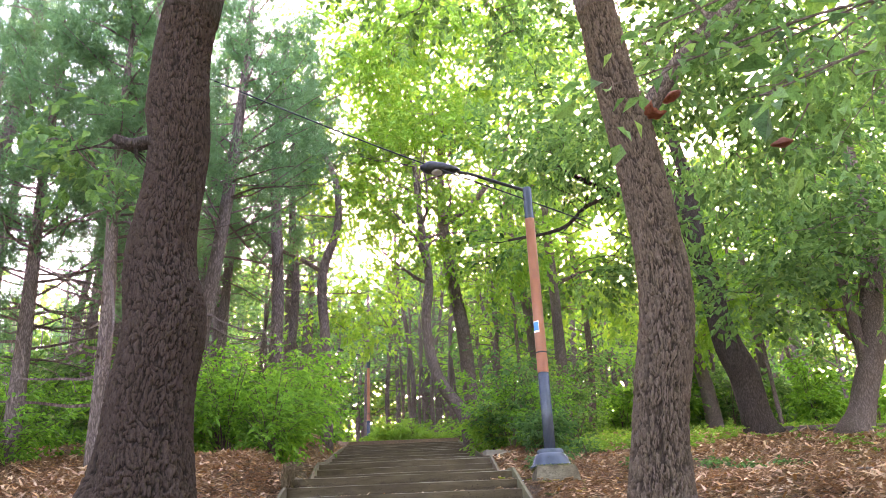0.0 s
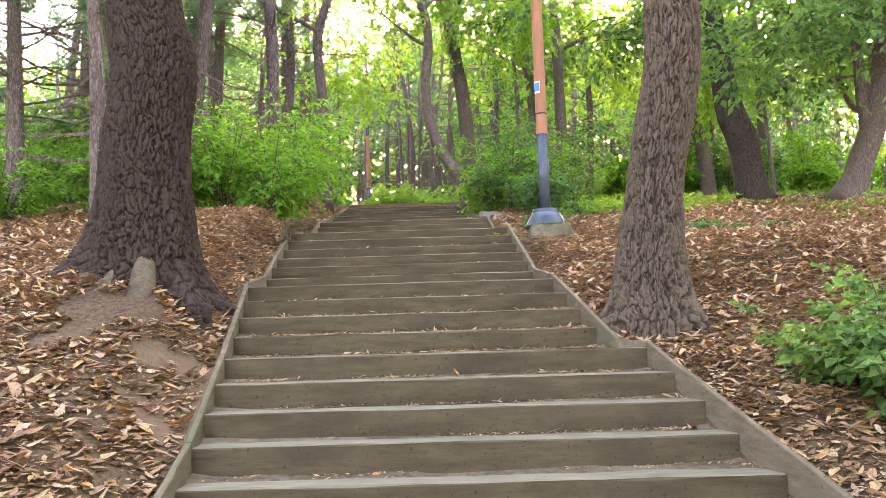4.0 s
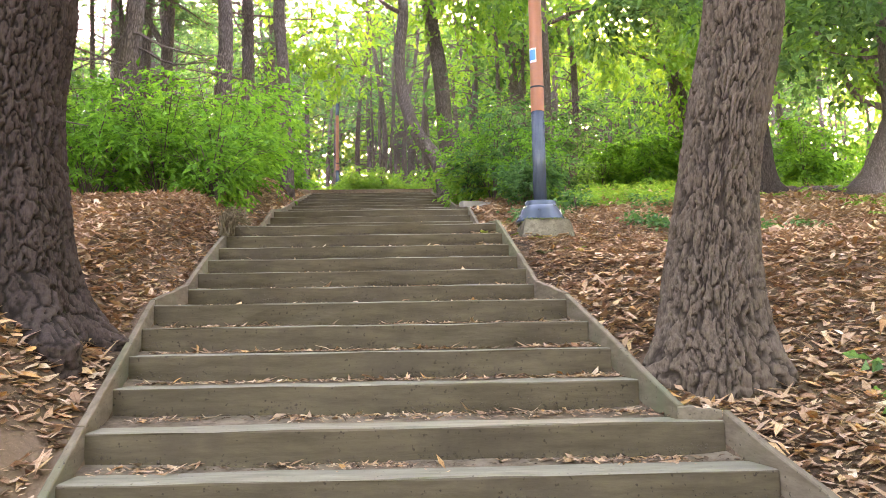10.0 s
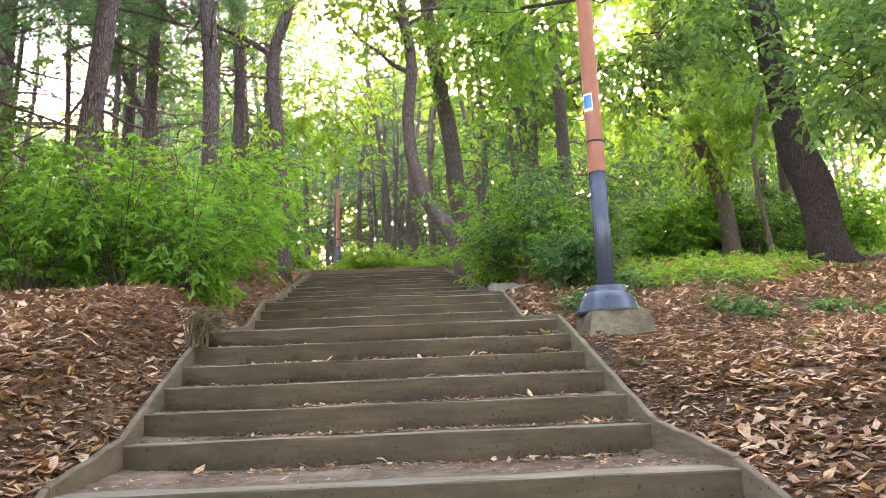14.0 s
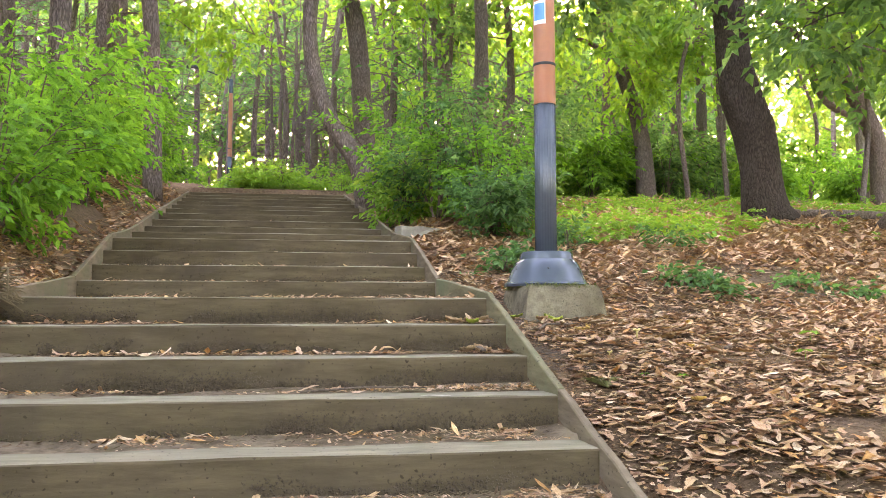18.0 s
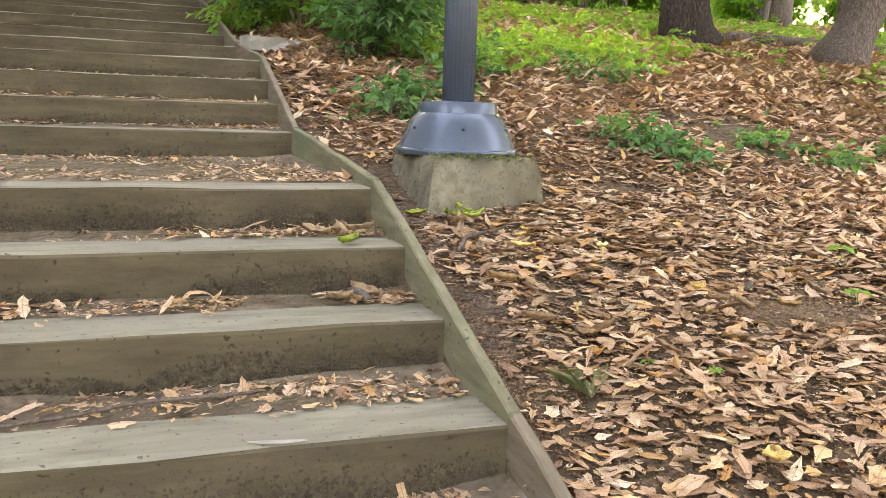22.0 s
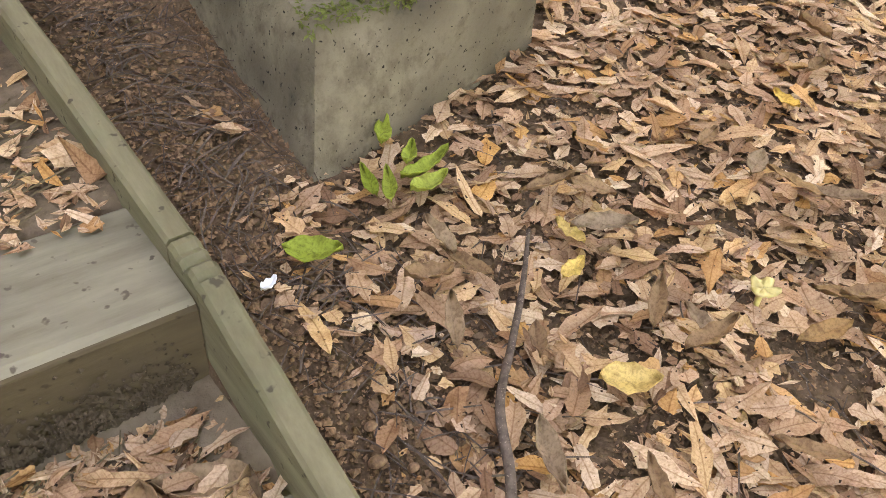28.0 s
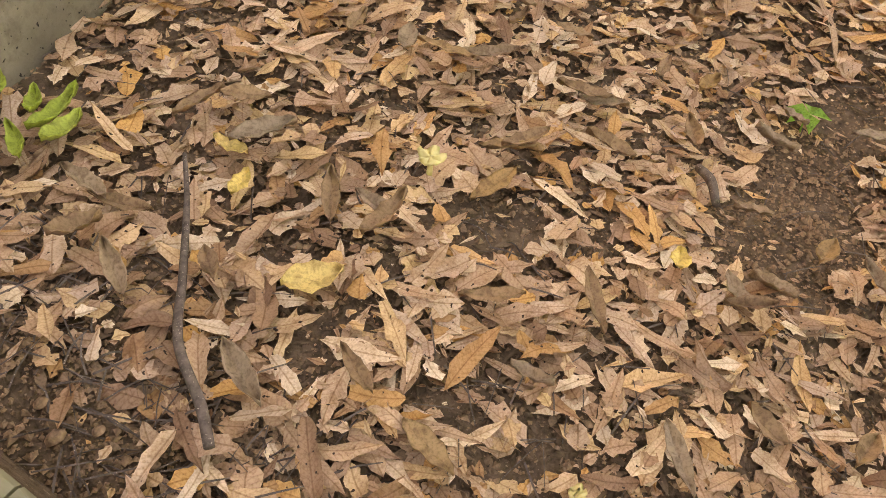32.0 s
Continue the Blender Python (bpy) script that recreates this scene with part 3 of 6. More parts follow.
def soil_crusts():
    """Crumbs of splashed soil clinging to the risers, thickest at their foot."""
    base = np.array([(1, 0, 0), (-1, 0, 0), (0, 0, 1), (0, 0, -1), (0, -0.7, 0)], float)
    tri = [(0, 2, 4), (2, 1, 4), (1, 3, 4), (3, 0, 4)]
    for k in range(2, 19):
        y, z0 = NOSE_Y[k], nose_z(k - 1) - 0.03
        xl, xr = float(tab(LEFT, y + 0.04)) + 0.02, float(tab(RIGHT, y + 0.03)) - 0.02
        n = 11000 if 11 <= k <= 14 else 4000 if k >= 9 else 1100
        x = rng.uniform(xl, xr, n)
        h = np.abs(rng.normal(0, 0.055, n)) + 0.02
        thick = vnoise(np.stack([x * 2.6, np.full(n, k * 2.7), h * 9], 1)) + 0.25 * smooth((x - xl) / (xr - xl) * 1.6 - 0.5)
        ok = (thick > 0.36 + h * 1.5) & (h < 0.17)
        x, h = x[ok], h[ok]
        n = len(x)
        r = (np.abs(rng.normal(0, 0.0026, n)) + 0.0016) * (1.5 - 6 * h)
        v = base[None] * r[:, None, None] * rng.uniform(0.6, 1.4, (n, 5, 1)) + np.stack([x, np.full(n, y - 0.001), z0 + h], 1)[:, None]
        f = ((np.arange(n) * 5)[:, None, None] + np.array(tri)[None]).reshape(-1, 3)
        part("soil_crust", mesh_of("soil_crust", v.reshape(-1, 3), f, M_CRUST), M_CRUST, stairs, "dark crumbly soil splashed on the riser")


build_steps()
soil_crusts()
build_stringers()

# ---- lamp posts ----


def lathe(profile, sides=40, centre=(0, 0)):
    """Vertices and faces of a turned shape from rows of (radius, height)."""
    a = np.linspace(0, 2 * np.pi, sides, endpoint=False)
    v = np.array([[(centre[0] + r * math.cos(t), centre[1] + r * math.sin(t), z) for t in a] for r, z in profile]).reshape(-1, 3)
    f = []
    for i in range(len(profile) - 1):
        for k in range(sides):
            f.append([i * sides + k, i * sides + (k + 1) % sides, (i + 1) * sides + (k + 1) % sides, (i + 1) * sides + k])
    f += [list(range(sides))[::-1], list(range((len(profile) - 1) * sides, len(profile) * sides))]
    return v, f


def turned(name, profile, material, parent, label="", sides=40, centre=(0, 0)):
    v, f = lathe(profile, sides, centre)
    me = mesh_of(name, v, f, material, False)
    for p in me.polygons:
        p.use_smooth = len(p.vertices) == 4
    ob = part(name, me, material, parent, label)
    me.set_sharp_from_angle(angle=radians(35))
    return ob


def plinth_block(low, top, height):
    """A rough cast block between two four-cornered outlines, edges rounded and pitted."""
    bm = bmesh.new()
    n, rings = 14, []
    low, top = [Vector(p) for p in low], [Vector(p) for p in top]
    for i in range(10):
        h = i / 9
        ring = []
        for e in range(4):
            for k in range(n):
                u = k / n
                a = low[e].lerp(low[(e + 1) % 4], u).lerp(top[e].lerp(top[(e + 1) % 4], u), h)
                mid_ = sum((low[q].lerp(top[q], h) for q in range(4)), Vector((0, 0))) / 4
                round_ = 0.012 * max(0, 1 - min(u, 1 - u) * 9)
                q = a.lerp(mid_, round_ + 0.05 * max(0, h - 0.88) / 0.12)
                j = 0.012 * noise.noise(Vector((q.x * 9, q.y * 9, h * 3))) + 0.006 * noise.noise(Vector((q.x * 31, q.y * 31, h * 9)))
                q = mid_ + (q - mid_) * (1 + j * 2)
                ring.append(bm.verts.new((q.x, q.y, h * height + 0.012 * h * noise.noise(Vector((q.x * 5, q.y * 5, 1))))))
        rings.append(ring)
    m = 4 * n
    for a, b in zip(rings, rings[1:]):
        for k in range(m):
            bm.faces.new((a[k], a[(k + 1) % m], b[(k + 1) % m], b[k]))
    bm.faces.new(rings[-1])
    bm.faces.new(rings[0][::-1])
    bmesh.ops.recalc_face_normals(bm, faces=bm.faces)
    for f in bm.faces:
        f.smooth = len(f.verts) == 4
    return bm


def lamp_post(base, label, detail=True):
    """A tall painted park lamp: bell-shaped cover, pipe in two colours, arm and lamp head."""
    post = tagged(empty("street_lamp", base), label, "street lamp", "park lamps")
    turned("base_cover", [(0.318, 0.0), (0.322, 0.017), (0.318, 0.026), (0.302, 0.032), (0.285, 0.07), (0.262, 0.13), (0.236, 0.178), (0.212, 0.2), (0.205, 0.206), (0.2, 0.25), (0.192, 0.262), (0.1, 0.268), (0.095, 0.27)], M_STEEL, post, "bell-shaped blue-grey cover with a rolled rim", 48)
    v, f = lathe([(0.083, 0.255), (0.083, 0.83), (0.083, 1.415)], 96)
    flute = 1 - 0.05 * np.abs(np.sin(np.arctan2(v[:, 1], v[:, 0]) * 12)) ** 0.7
    part("lower_pipe", mesh_of("lower_pipe", v * np.c_[flute, flute, np.ones(len(v))], f, M_STEEL, True), M_STEEL, post, "fluted blue-grey painted pipe")
    turned("upper_pipe", [(0.086, 1.41), (0.086, 1.425), (0.085, 1.43), (0.076, 3.98)], M_RUST, post, "rust-red painted pipe", 32)
    turned("pipe_top", [(0.077, 3.97), (0.075, 4.5), (0.068, 4.54), (0.02, 4.56)], M_STEEL, post, "", 24)
    turned("strap", [(0.0865, 1.71), (0.0895, 1.713), (0.0895, 1.728), (0.0865, 1.731)], M_DARK, post, "black cable strap", 24)
    arm, f = tube([(-0.03, 0, 4.5, 0.028), (-0.5, 0, 4.68, 0.028), (-0.98, 0, 4.86, 0.027), (-1.15, 0, 4.9, 0.027)], 10, 20)
    part("arm", mesh_of("arm", arm, f, M_DARK, True), M_DARK, post, "slim dark arm")
    v, f = tube([(-1.1, 0, 4.9, 0.045), (-1.22, 0, 4.93, 0.085), (-1.45, 0, 4.97, 0.12), (-1.66, 0, 5.0, 0.1), (-1.76, 0, 5.01, 0.03)], 16, 24)
    v[:, 2] = np.where(v[:, 2] < 4.92, 4.92 + (v[:, 2] - 4.92) * 0.3, v[:, 2])
    head = part("lamp_head", mesh_of("lamp_head", v, f, M_DARK, True), M_DARK, post, "dark cobra-shaped lamp head")
    v, f = lathe([(0.02, 4.875), (0.07, 4.88), (0.095, 4.9), (0.095, 4.915)], 20, (-1.48, 0))
    part("lens", mesh_of("lens", v, f, M_GLASS, True), M_GLASS, head)
    if detail:
        for k in range(6):
            a = k * math.pi / 3 + 0.3
            v, f = lathe([(0.008, 0.0), (0.008, 0.006), (0.004, 0.009)], 8)
            m = Matrix.Translation((0.262 * math.cos(a), 0.262 * math.sin(a), 0.13)) @ Matrix.Rotation(a, 4, "Z") @ Matrix.Rotation(radians(65), 4, "Y")
            v = np.array([m @ Vector(p) for p in v])
            part("rivet", mesh_of("rivet", v, f, M_DARK), M_DARK, post)
        for z, h, w, mat, lab, dr in ((2.03, 0.185, 0.1, M_WHITE, "white sticker edge", 0.0015), (2.06, 0.135, 0.088, M_BLUE, "blue square sticker", 0.003)):
            a = np.linspace(-w / 2, w / 2, 9) / 0.082 - math.pi / 2 - 0.75
            r = 0.0845 + dr
            v = np.array([(r * math.cos(t), r * math.sin(t), z + s * h) for s in (0, 1) for t in a])
            part("sticker", mesh_of("sticker", v, [[i, i + 1, i + 10, i + 9] for i in range(8)], mat), mat, post, lab)
        for i in range(3):
            a = np.linspace(-0.014, 0.014, 6) / 0.082 - math.pi / 2 - 0.75
            v = np.array([(0.0868 * math.cos(t), 0.0868 * math.sin(t), 2.085 + 0.03 * i + s * 0.022) for s in (0, 1) for t in a])
            part("text_bar", mesh_of("text_bar", v, [[j, j + 1, j + 7, j + 6] for j in range(5)], M_WHITE), M_WHITE, post)
    return post


POST = (1.497, 11.952)
plinth = tagged(empty("concrete_plinth", (1.44, 11.945, 2.8)), "tapered mossy concrete footing under the lamp post", "footing")
block = part("block", plinth_block([(-0.26, -0.5), (0.47, -0.28), (0.43, 0.46), (-0.24, 0.36)], [(-0.19, -0.395), (0.36, -0.35), (0.34, 0.34), (-0.2, 0.3)], 0.325), M_CONCRETE, plinth)
block.data.set_sharp_from_angle(angle=radians(40))
u = rng.random(420)
edge = np.where(u[:, None] < 0.55, np.array([(-0.19, -0.395)]) + (u[:, None] / 0.55) * np.array([(0.55, 0.045)]), np.array([(-0.19, -0.395)]) + ((u[:, None] - 0.55) / 0.45) * np.array([(-0.01, 0.69)]))
keep = vnoise(np.c_[edge * 7, np.zeros(420)]) > 0.45
spot = np.c_[edge * rng.uniform(0.86, 0.99, (420, 1)), 0.322 + rng.normal(0, 0.004, 420)][keep]
v, f = sprigs(spot, unit(rng.normal(0, 1, spot.shape) + (0, 0, 0.8)), 5, 0.014, 0.02, 0.004, 0.5)
tagged(part("moss", mesh_of("moss", v, f, M_MOSS), M_MOSS, plinth, "yellow-green moss along the top edge"), kind="stuff")
lamp_post((POST[0], POST[1], 3.125), "rust-red park lamp post with bell-shaped grey base on a footing")
far_z = 9.08 - 1.415
tagged(empty("concrete_plinth", (-3.7, 38.5, far_z - 0.3)), "tapered concrete footing of the far lamp post", "footing")
part("block", plinth_block([(-0.4, -0.4), (0.4, -0.4), (0.4, 0.4), (-0.4, 0.4)], [(-0.32, -0.32), (0.32, -0.32), (0.32, 0.32), (-0.32, 0.32)], 0.31), M_CONCRETE, bpy.data.objects["concrete_plinth.001"])
lamp_post((-3.7, 38.5, far_z), "far park lamp post with rust-red pipe and a side arm", False)

# cable from the trees to the post
v, f = tube([(-14, 11.0, 15.6, 0.012), (-7.4, 11.9, 11.95, 0.012), (-3.6, 11.9, 9.88, 0.012), (-0.67, 11.9, 8.4, 0.012), (1.42, 11.9, 7.45, 0.012), (3.4, 12.6, 6.9, 0.007), (6.3, 17.6, 7.6, 0.007)], 6, 80)
tagged(new("power_cable", mesh_of("power_cable", v, f, M_DARK, True)), "thin black cable slung from the trees past the lamp post", "cable")

# ---- trees ----


def sun_lane(q):
    """True for points in the gap of the canopy through which the low sun looks down on the foot of the steps."""
    foot, run = np.array([0.0, 0.0, 1.5]), np.array([-0.17, 3.1, 0.8])
    way = np.array([math.sin(SUN_AZ) * math.cos(SUN_EL), math.cos(SUN_AZ) * math.cos(SUN_EL), math.sin(SUN_EL)])
    cross = run - way * (run @ way)
    length = np.linalg.norm(cross)
    cross = cross / length
    side = np.cross(way, cross)
    d = q - foot
    along, up, out = d @ way, d @ cross, d @ side
    wide = 0.12 + 0.021 * along
    return (along > 1) & (np.abs(out) < wide) & (up > -wide) & (up < length + wide)


def crown_leaves(shoots, per_point, per, size, spread, narrow, base=None, gaps=0.4):
    """Leaves round the shoots' outer ends. shoots: arrays of points along twigs with their outward ways. base: where the tree stands; its crown then has gaps."""
    at = np.repeat(np.concatenate([s[0] for s in shoots]), per_point, 0)
    out = np.repeat(np.concatenate([s[1] for s in shoots]), per_point, 0)
    at = at + rng.normal(0, spread, at.shape) * (1, 1, 0.7)
    if base is not None:
        w = at + np.array(base)
        ok = (vnoise(w * 0.75 + 11) * 0.65 + vnoise(w * 2.1 + 5) * 0.35 > gaps) & ~sun_lane(w)
        at, out = at[ok], out[ok]
    return sprigs(at, out, per, size, size * 2.4, 0.0, narrow)


def wander(start, way, length, n, r0, r1, lift=0.1, shake=0.12):
    """A crooked branch: rows of (x, y, z, r)."""
    p, d = np.array(start, float), unit(np.array(way, float))
    rows = [(*p, r0)]
    for i in range(n):
        d = unit(d + rng.normal(0, shake, 3) + (0, 0, lift * 0.3))
        p = p + d * length / n
        rows.append((*p, r0 + (r1 - r0) * (i + 1) / n))
    return rows


def broadleaf(name, base, trunk, limbs, label, leaf=M_LEAF, bark=M_BARK, size=0.13, auto=8, auto_from=0.45, reach=2.6, per_point=3, per=6, twigs=6, spread=0.22, fine=None, group="forest trees", narrow=0.56, aim=None, blobs=(), clump=9, clump_r=1.0, gaps=0.475):
    """A tree with trunk, limbs that fork into twigs, and a crown of separate leaves. Points are told from the base."""
    tree = tagged(empty(name, base), label, "tree", group)
    if fine is None:
        v, f = tube(trunk, 14, 40, 0.06)
        part("trunk", mesh_of("trunk", v, f, bark, True), bark, tree)
    else:
        part("trunk", fine, bark, tree)
        up = [r for r in curve(trunk, 40).tolist() if r[2] > 5.4]
        v, f = tube(up, 16, 24, 0.05)
        part("upper_trunk", mesh_of("upper_trunk", v, f, bark, True), bark, tree)
    tr = curve(trunk, 60)
    all_limbs = [curve(l, 24) for l in limbs]
    for l in limbs:
        v, f = tube(l, 9, 24, 0.08)
        part("limb", mesh_of("limb", v, f, bark, True), bark, tree)
    for i in range(auto):
        u = auto_from + (1 - auto_from) * (i + rng.random()) / max(1, auto)
        k = min(59, int(u * 59))
        a = rng.random() * 6.283 if aim is None else aim + rng.normal(0, 0.9)
        ln = reach * rng.uniform(0.6, 1.15) * (1.15 - 0.5 * u)
        rows = wander(tr[k, :3], (math.cos(a), math.sin(a), rng.uniform(0.1, 0.7)), ln, 5, max(0.02, tr[k, 3] * 0.5), 0.012, 0.2, 0.16)
        all_limbs.append(curve(rows, 24))
        v, f = tube(rows, 7, 16)
        part("limb", mesh_of("limb", v, f, bark, True), bark, tree)
    shoots, twig_tubes = [], []
    for c in all_limbs:
        ln = np.linalg.norm(c[-1, :3] - c[0, :3])
        for j in range(twigs):
            k = min(23, int(24 * (0.3 + 0.7 * (j + rng.random()) / twigs)))
            d = unit(c[min(23, k + 1), :3] - c[max(0, k - 2), :3] + rng.normal(0, 0.75, 3) * (1, 1, 0.5))
            rows = wander(c[k, :3], d, rng.uniform(0.35, 0.6) * max(0.8, min(ln, 2.6)), 4, max(0.006, c[k, 3] * 0.4), 0.004, 0.05, 0.2)
            t = curve(rows, 8)
            twig_tubes.append(tube(rows, 3, 5, 0, False))
            shoots.append((t[2:, :3], unit(np.gradient(t[:, :3], axis=0))[2:]))
    hold = np.concatenate([tr[24:, :3]] + [c[8:, :3] for c in all_limbs])
    for cx, cy, cz, rx, ry, rz, n in blobs:
        q = unit(rng.normal(0, 1, (n, 3))) * (rng.random((n, 1)) ** 0.45) * (rx, ry, rz) + (cx - base[0], cy - base[1], cz - base[2])
        far = np.sqrt(((q[:, None] - hold[None]) ** 2).sum(2).min(1))
        grown = hold
        for p in q[np.argsort(far)]:
            s = grown[np.argmin(((grown - p) ** 2).sum(1) + 0.4 * np.maximum(0, grown[:, 2] - p[2]) ** 2)]
            gap = np.linalg.norm(p - s)
            mid_ = (s + p) / 2 + rng.normal(0, 0.1, 3) + (0, 0, 0.1 * gap)
            twig_tubes.append(tube([(*s, min(0.035, 0.008 + 0.007 * gap)), (*mid_, 0.007 + 0.004 * gap), (*p, 0.004)], 3, 5, 0, False))
            grown = np.concatenate([grown, [mid_, p]])
            k = clump
            off = rng.normal(0, 1, (k, 3)) * (0.5, 0.5, 0.3) * clump_r
            shoots.append((p + off, unit(off + unit(p - s) * 0.3 + (0, 0, -0.1))))
    v, f = joined(twig_tubes)
    tagged(part("twig_work", mesh_of("twig_work", v, f, bark), bark, tree), kind="stuff")
    v, f = crown_leaves(shoots, per_point, per, size, spread, narrow, base, gaps)
    tagged(part("crown", mesh_of("crown", v, f, leaf), leaf, tree), kind="stuff")
    return tree


def pine(name, base, trunk, label, start=0.45, branches=26, reach=2.0, bare=10, bare_from=0.2, tufts=23, needle_n=19, size=0.22, limbs=(), group="forest trees"):
    """A pine: straight trunk, bare dead boughs low down, whorls of needle tufts above."""
    tree = tagged(empty(name, base), label, "tree", group)
    v, f = tube(trunk, 12, 40, 0.05)
    part("trunk", mesh_of("trunk", v, f, M_PINE_BARK, True), M_PINE_BARK, tree)
    tr = curve(trunk, 60)
    for l in limbs:
        v, f = tube(l, 8, 20, 0.06)
        part("limb", mesh_of("limb", v, f, M_PINE_BARK, True), M_PINE_BARK, tree)
    tubes = []
    for i in range(bare):
        k = int(59 * (bare_from + (start + 0.25 - bare_from) * (i + rng.random()) / bare))
        a = rng.random() * 6.283
        rows = wander(tr[k, :3], (math.cos(a), math.sin(a), rng.uniform(-0.35, 0.25)), rng.uniform(0.5, 1.2) * reach, 5, 0.03, 0.005, -0.05, 0.16)
        tubes.append(tube(rows, 3, 7, 0, False))
        c = curve(rows, 12)
        for j in range(4):
            kk = int(rng.integers(3, 11))
            tubes.append(tube(wander(c[kk, :3], unit(c[kk, :3] - c[kk - 2, :3]) + rng.normal(0, 0.6, 3), rng.uniform(0.2, 0.6), 3, 0.008, 0.003, 0, 0.2), 3, 5, 0, False))
    if tubes:
        v, f = joined(tubes)
        tagged(part("dead_branchwork", mesh_of("dead_branchwork", v, f, M_PINE_BARK), M_PINE_BARK, tree, "bare dead branches"), kind="stuff")
    tubes, at, out = [], [], []
    sources = [(tr, start, branches)] + [(curve(l, 60), 0.3, max(6, branches // 2)) for l in limbs]
    for tr_, st, nb in sources:
        for i in range(nb):
            u = st + (1 - st) * (i + rng.random()) / nb
            k = min(59, int(u * 59))
            a = i * 2.4 + rng.normal(0, 0.4)
            ln = reach * (1.15 - 0.7 * u) * rng.uniform(0.7, 1.2)
            rows = wander(tr_[k, :3], (math.cos(a), math.sin(a), rng.uniform(0.0, 0.4)), ln, 5, 0.025, 0.006, 0.05, 0.12)
            tubes.append(tube(rows, 3, 6, 0, False))
            c = curve(rows, 20)
            for j in range(tufts):
                kk = int(rng.integers(6, 20))
                at.append(c[kk, :3] + rng.normal(0, 0.16, 3))
                out.append(unit(c[kk, :3] - c[kk - 3, :3] + (0, 0, 0.3)))
    v, f = joined(tubes)
    tagged(part("branchwork", mesh_of("branchwork", v, f, M_PINE_BARK), M_PINE_BARK, tree), kind="stuff")
    v, f = needles(np.array(at), np.array(out), needle_n, size)
    tagged(part("needle_crown", mesh_of("needle_crown", v, f, M_NEEDLE), M_NEEDLE, tree, "blue-green needle tufts"), kind="stuff")
    return tree


def bark_plates(A, z, columns, tall, seed):
    """Distance from the furrows, 0 to 1, over long plates that close round a trunk; A is the turn, z the height."""
    q = np.stack([np.cos(A) * 2, np.sin(A) * 2, z * 3], 1) + seed
    u = A / (2 * np.pi) * columns + (vnoise(q * 1.3) - 0.5) * 2.4 + (vnoise(q * 5.1) - 0.5) * 1.1 + (vnoise(q * 13.0) - 0.5) * 0.5
    v = z / tall + (vnoise(q * 2.3 + 7) - 0.5) * 1.2 + (vnoise(q * 9.0) - 0.5) * 0.5
    iu, iv = np.floor(u), np.floor(v)
    f1, f2 = np.full(len(u), 9.0), np.full(len(u), 9.0)
    for du in (-1, 0, 1):
        for dv in (-1, 0, 1):
            cu, cv = iu + du, iv + dv
            key = np.stack([cu % columns, cv, np.full(len(u), seed)], 1)
            px, py = cu + 0.1 + 0.8 * lattice(key), cv + lattice(key + (0, 0, 31))
            d = np.hypot(u - px, (v - py) * 0.9)
            f2 = np.where(d < f1, f1, np.minimum(f2, d))
            f1 = np.minimum(f1, d)
    return np.clip((f2 - f1) / 0.3, 0, 1)


def rugged_trunk(rows, flare, roots, sides=300, rings=460, deep=0.022, top=6.4, columns=42, tall=0.17, seed=1):
    """A furrowed trunk: rows of (x, y, z, r); flare widens the foot, roots are (angle, reach, width)."""
    c = curve(rows, 400)
    c = np.stack([np.interp(np.linspace(c[0, 2], top, rings), c[:, 2], c[:, i]) for i in range(4)], 1)
    a = np.linspace(0, 2 * np.pi, sides, endpoint=False)
    z = c[:, 2][:, None] * np.ones(sides)
    A = np.ones((rings, 1)) * a
    h = np.maximum(z - c[0, 2] - 0.22, 0)
    r = c[:, 3:4] + flare * np.exp(-h / 0.3) * 0.6
    for ang, reach_, wid in roots:
        d = np.angle(np.exp(1j * (A - ang)))
        r = r + reach_ * np.exp(-((d / wid) ** 2)) * np.exp(-h / 0.22) + 0.18 * reach_ * np.exp(-((d / (wid * 1.3)) ** 2)) * np.exp(-h / 0.8)
    R = np.median(c[:, 3])
    q = np.stack([np.cos(A) * R, np.sin(A) * R, z], -1).reshape(-1, 3)
    plate = smooth(bark_plates(A.ravel(), z.ravel(), columns, tall, seed))
    small = bark_plates(A.ravel(), z.ravel(), columns * 2, tall * 0.3, seed + 3)
    grain = vnoise(q * (90, 90, 40))
    lump = vnoise(q * 1.7 + 2) - 0.5
    high = 0.7 + 0.6 * vnoise(q * (16, 16, 5) + 4)
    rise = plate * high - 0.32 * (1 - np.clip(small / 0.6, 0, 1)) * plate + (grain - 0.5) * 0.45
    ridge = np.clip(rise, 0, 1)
    r = r + ((rise - 1) * deep + lump * 0.03).reshape(r.shape)
    verts = np.stack([c[:, 0:1] + r * np.cos(A), c[:, 1:2] + r * np.sin(A), z], -1).reshape(-1, 3)
    k = np.arange(sides)
    b = (np.arange(rings - 1) * sides)[:, None]
    f = np.stack([b + k, b + (k + 1) % sides, b + sides + (k + 1) % sides, b + sides + k], -1).reshape(-1, 4)
    return verts, f.tolist() + [list(range((rings - 1) * sides, rings * sides))], ridge


SAND_ROOTS = [[(-2.48, 6.74, 0.2, 0.05), (-2.41, 6.54, 0.07, 0.085), (-2.37, 6.38, -0.02, 0.1), (-2.34, 6.22, -0.07, 0.085), (-2.33, 6.06, -0.12, 0.05)], [(-2.6, 6.76, 0.12, 0.05), (-2.64, 6.52, 0.0, 0.07), (-2.68, 6.35, -0.05, 0.055), (-2.72, 6.2, -0.1, 0.03)]]


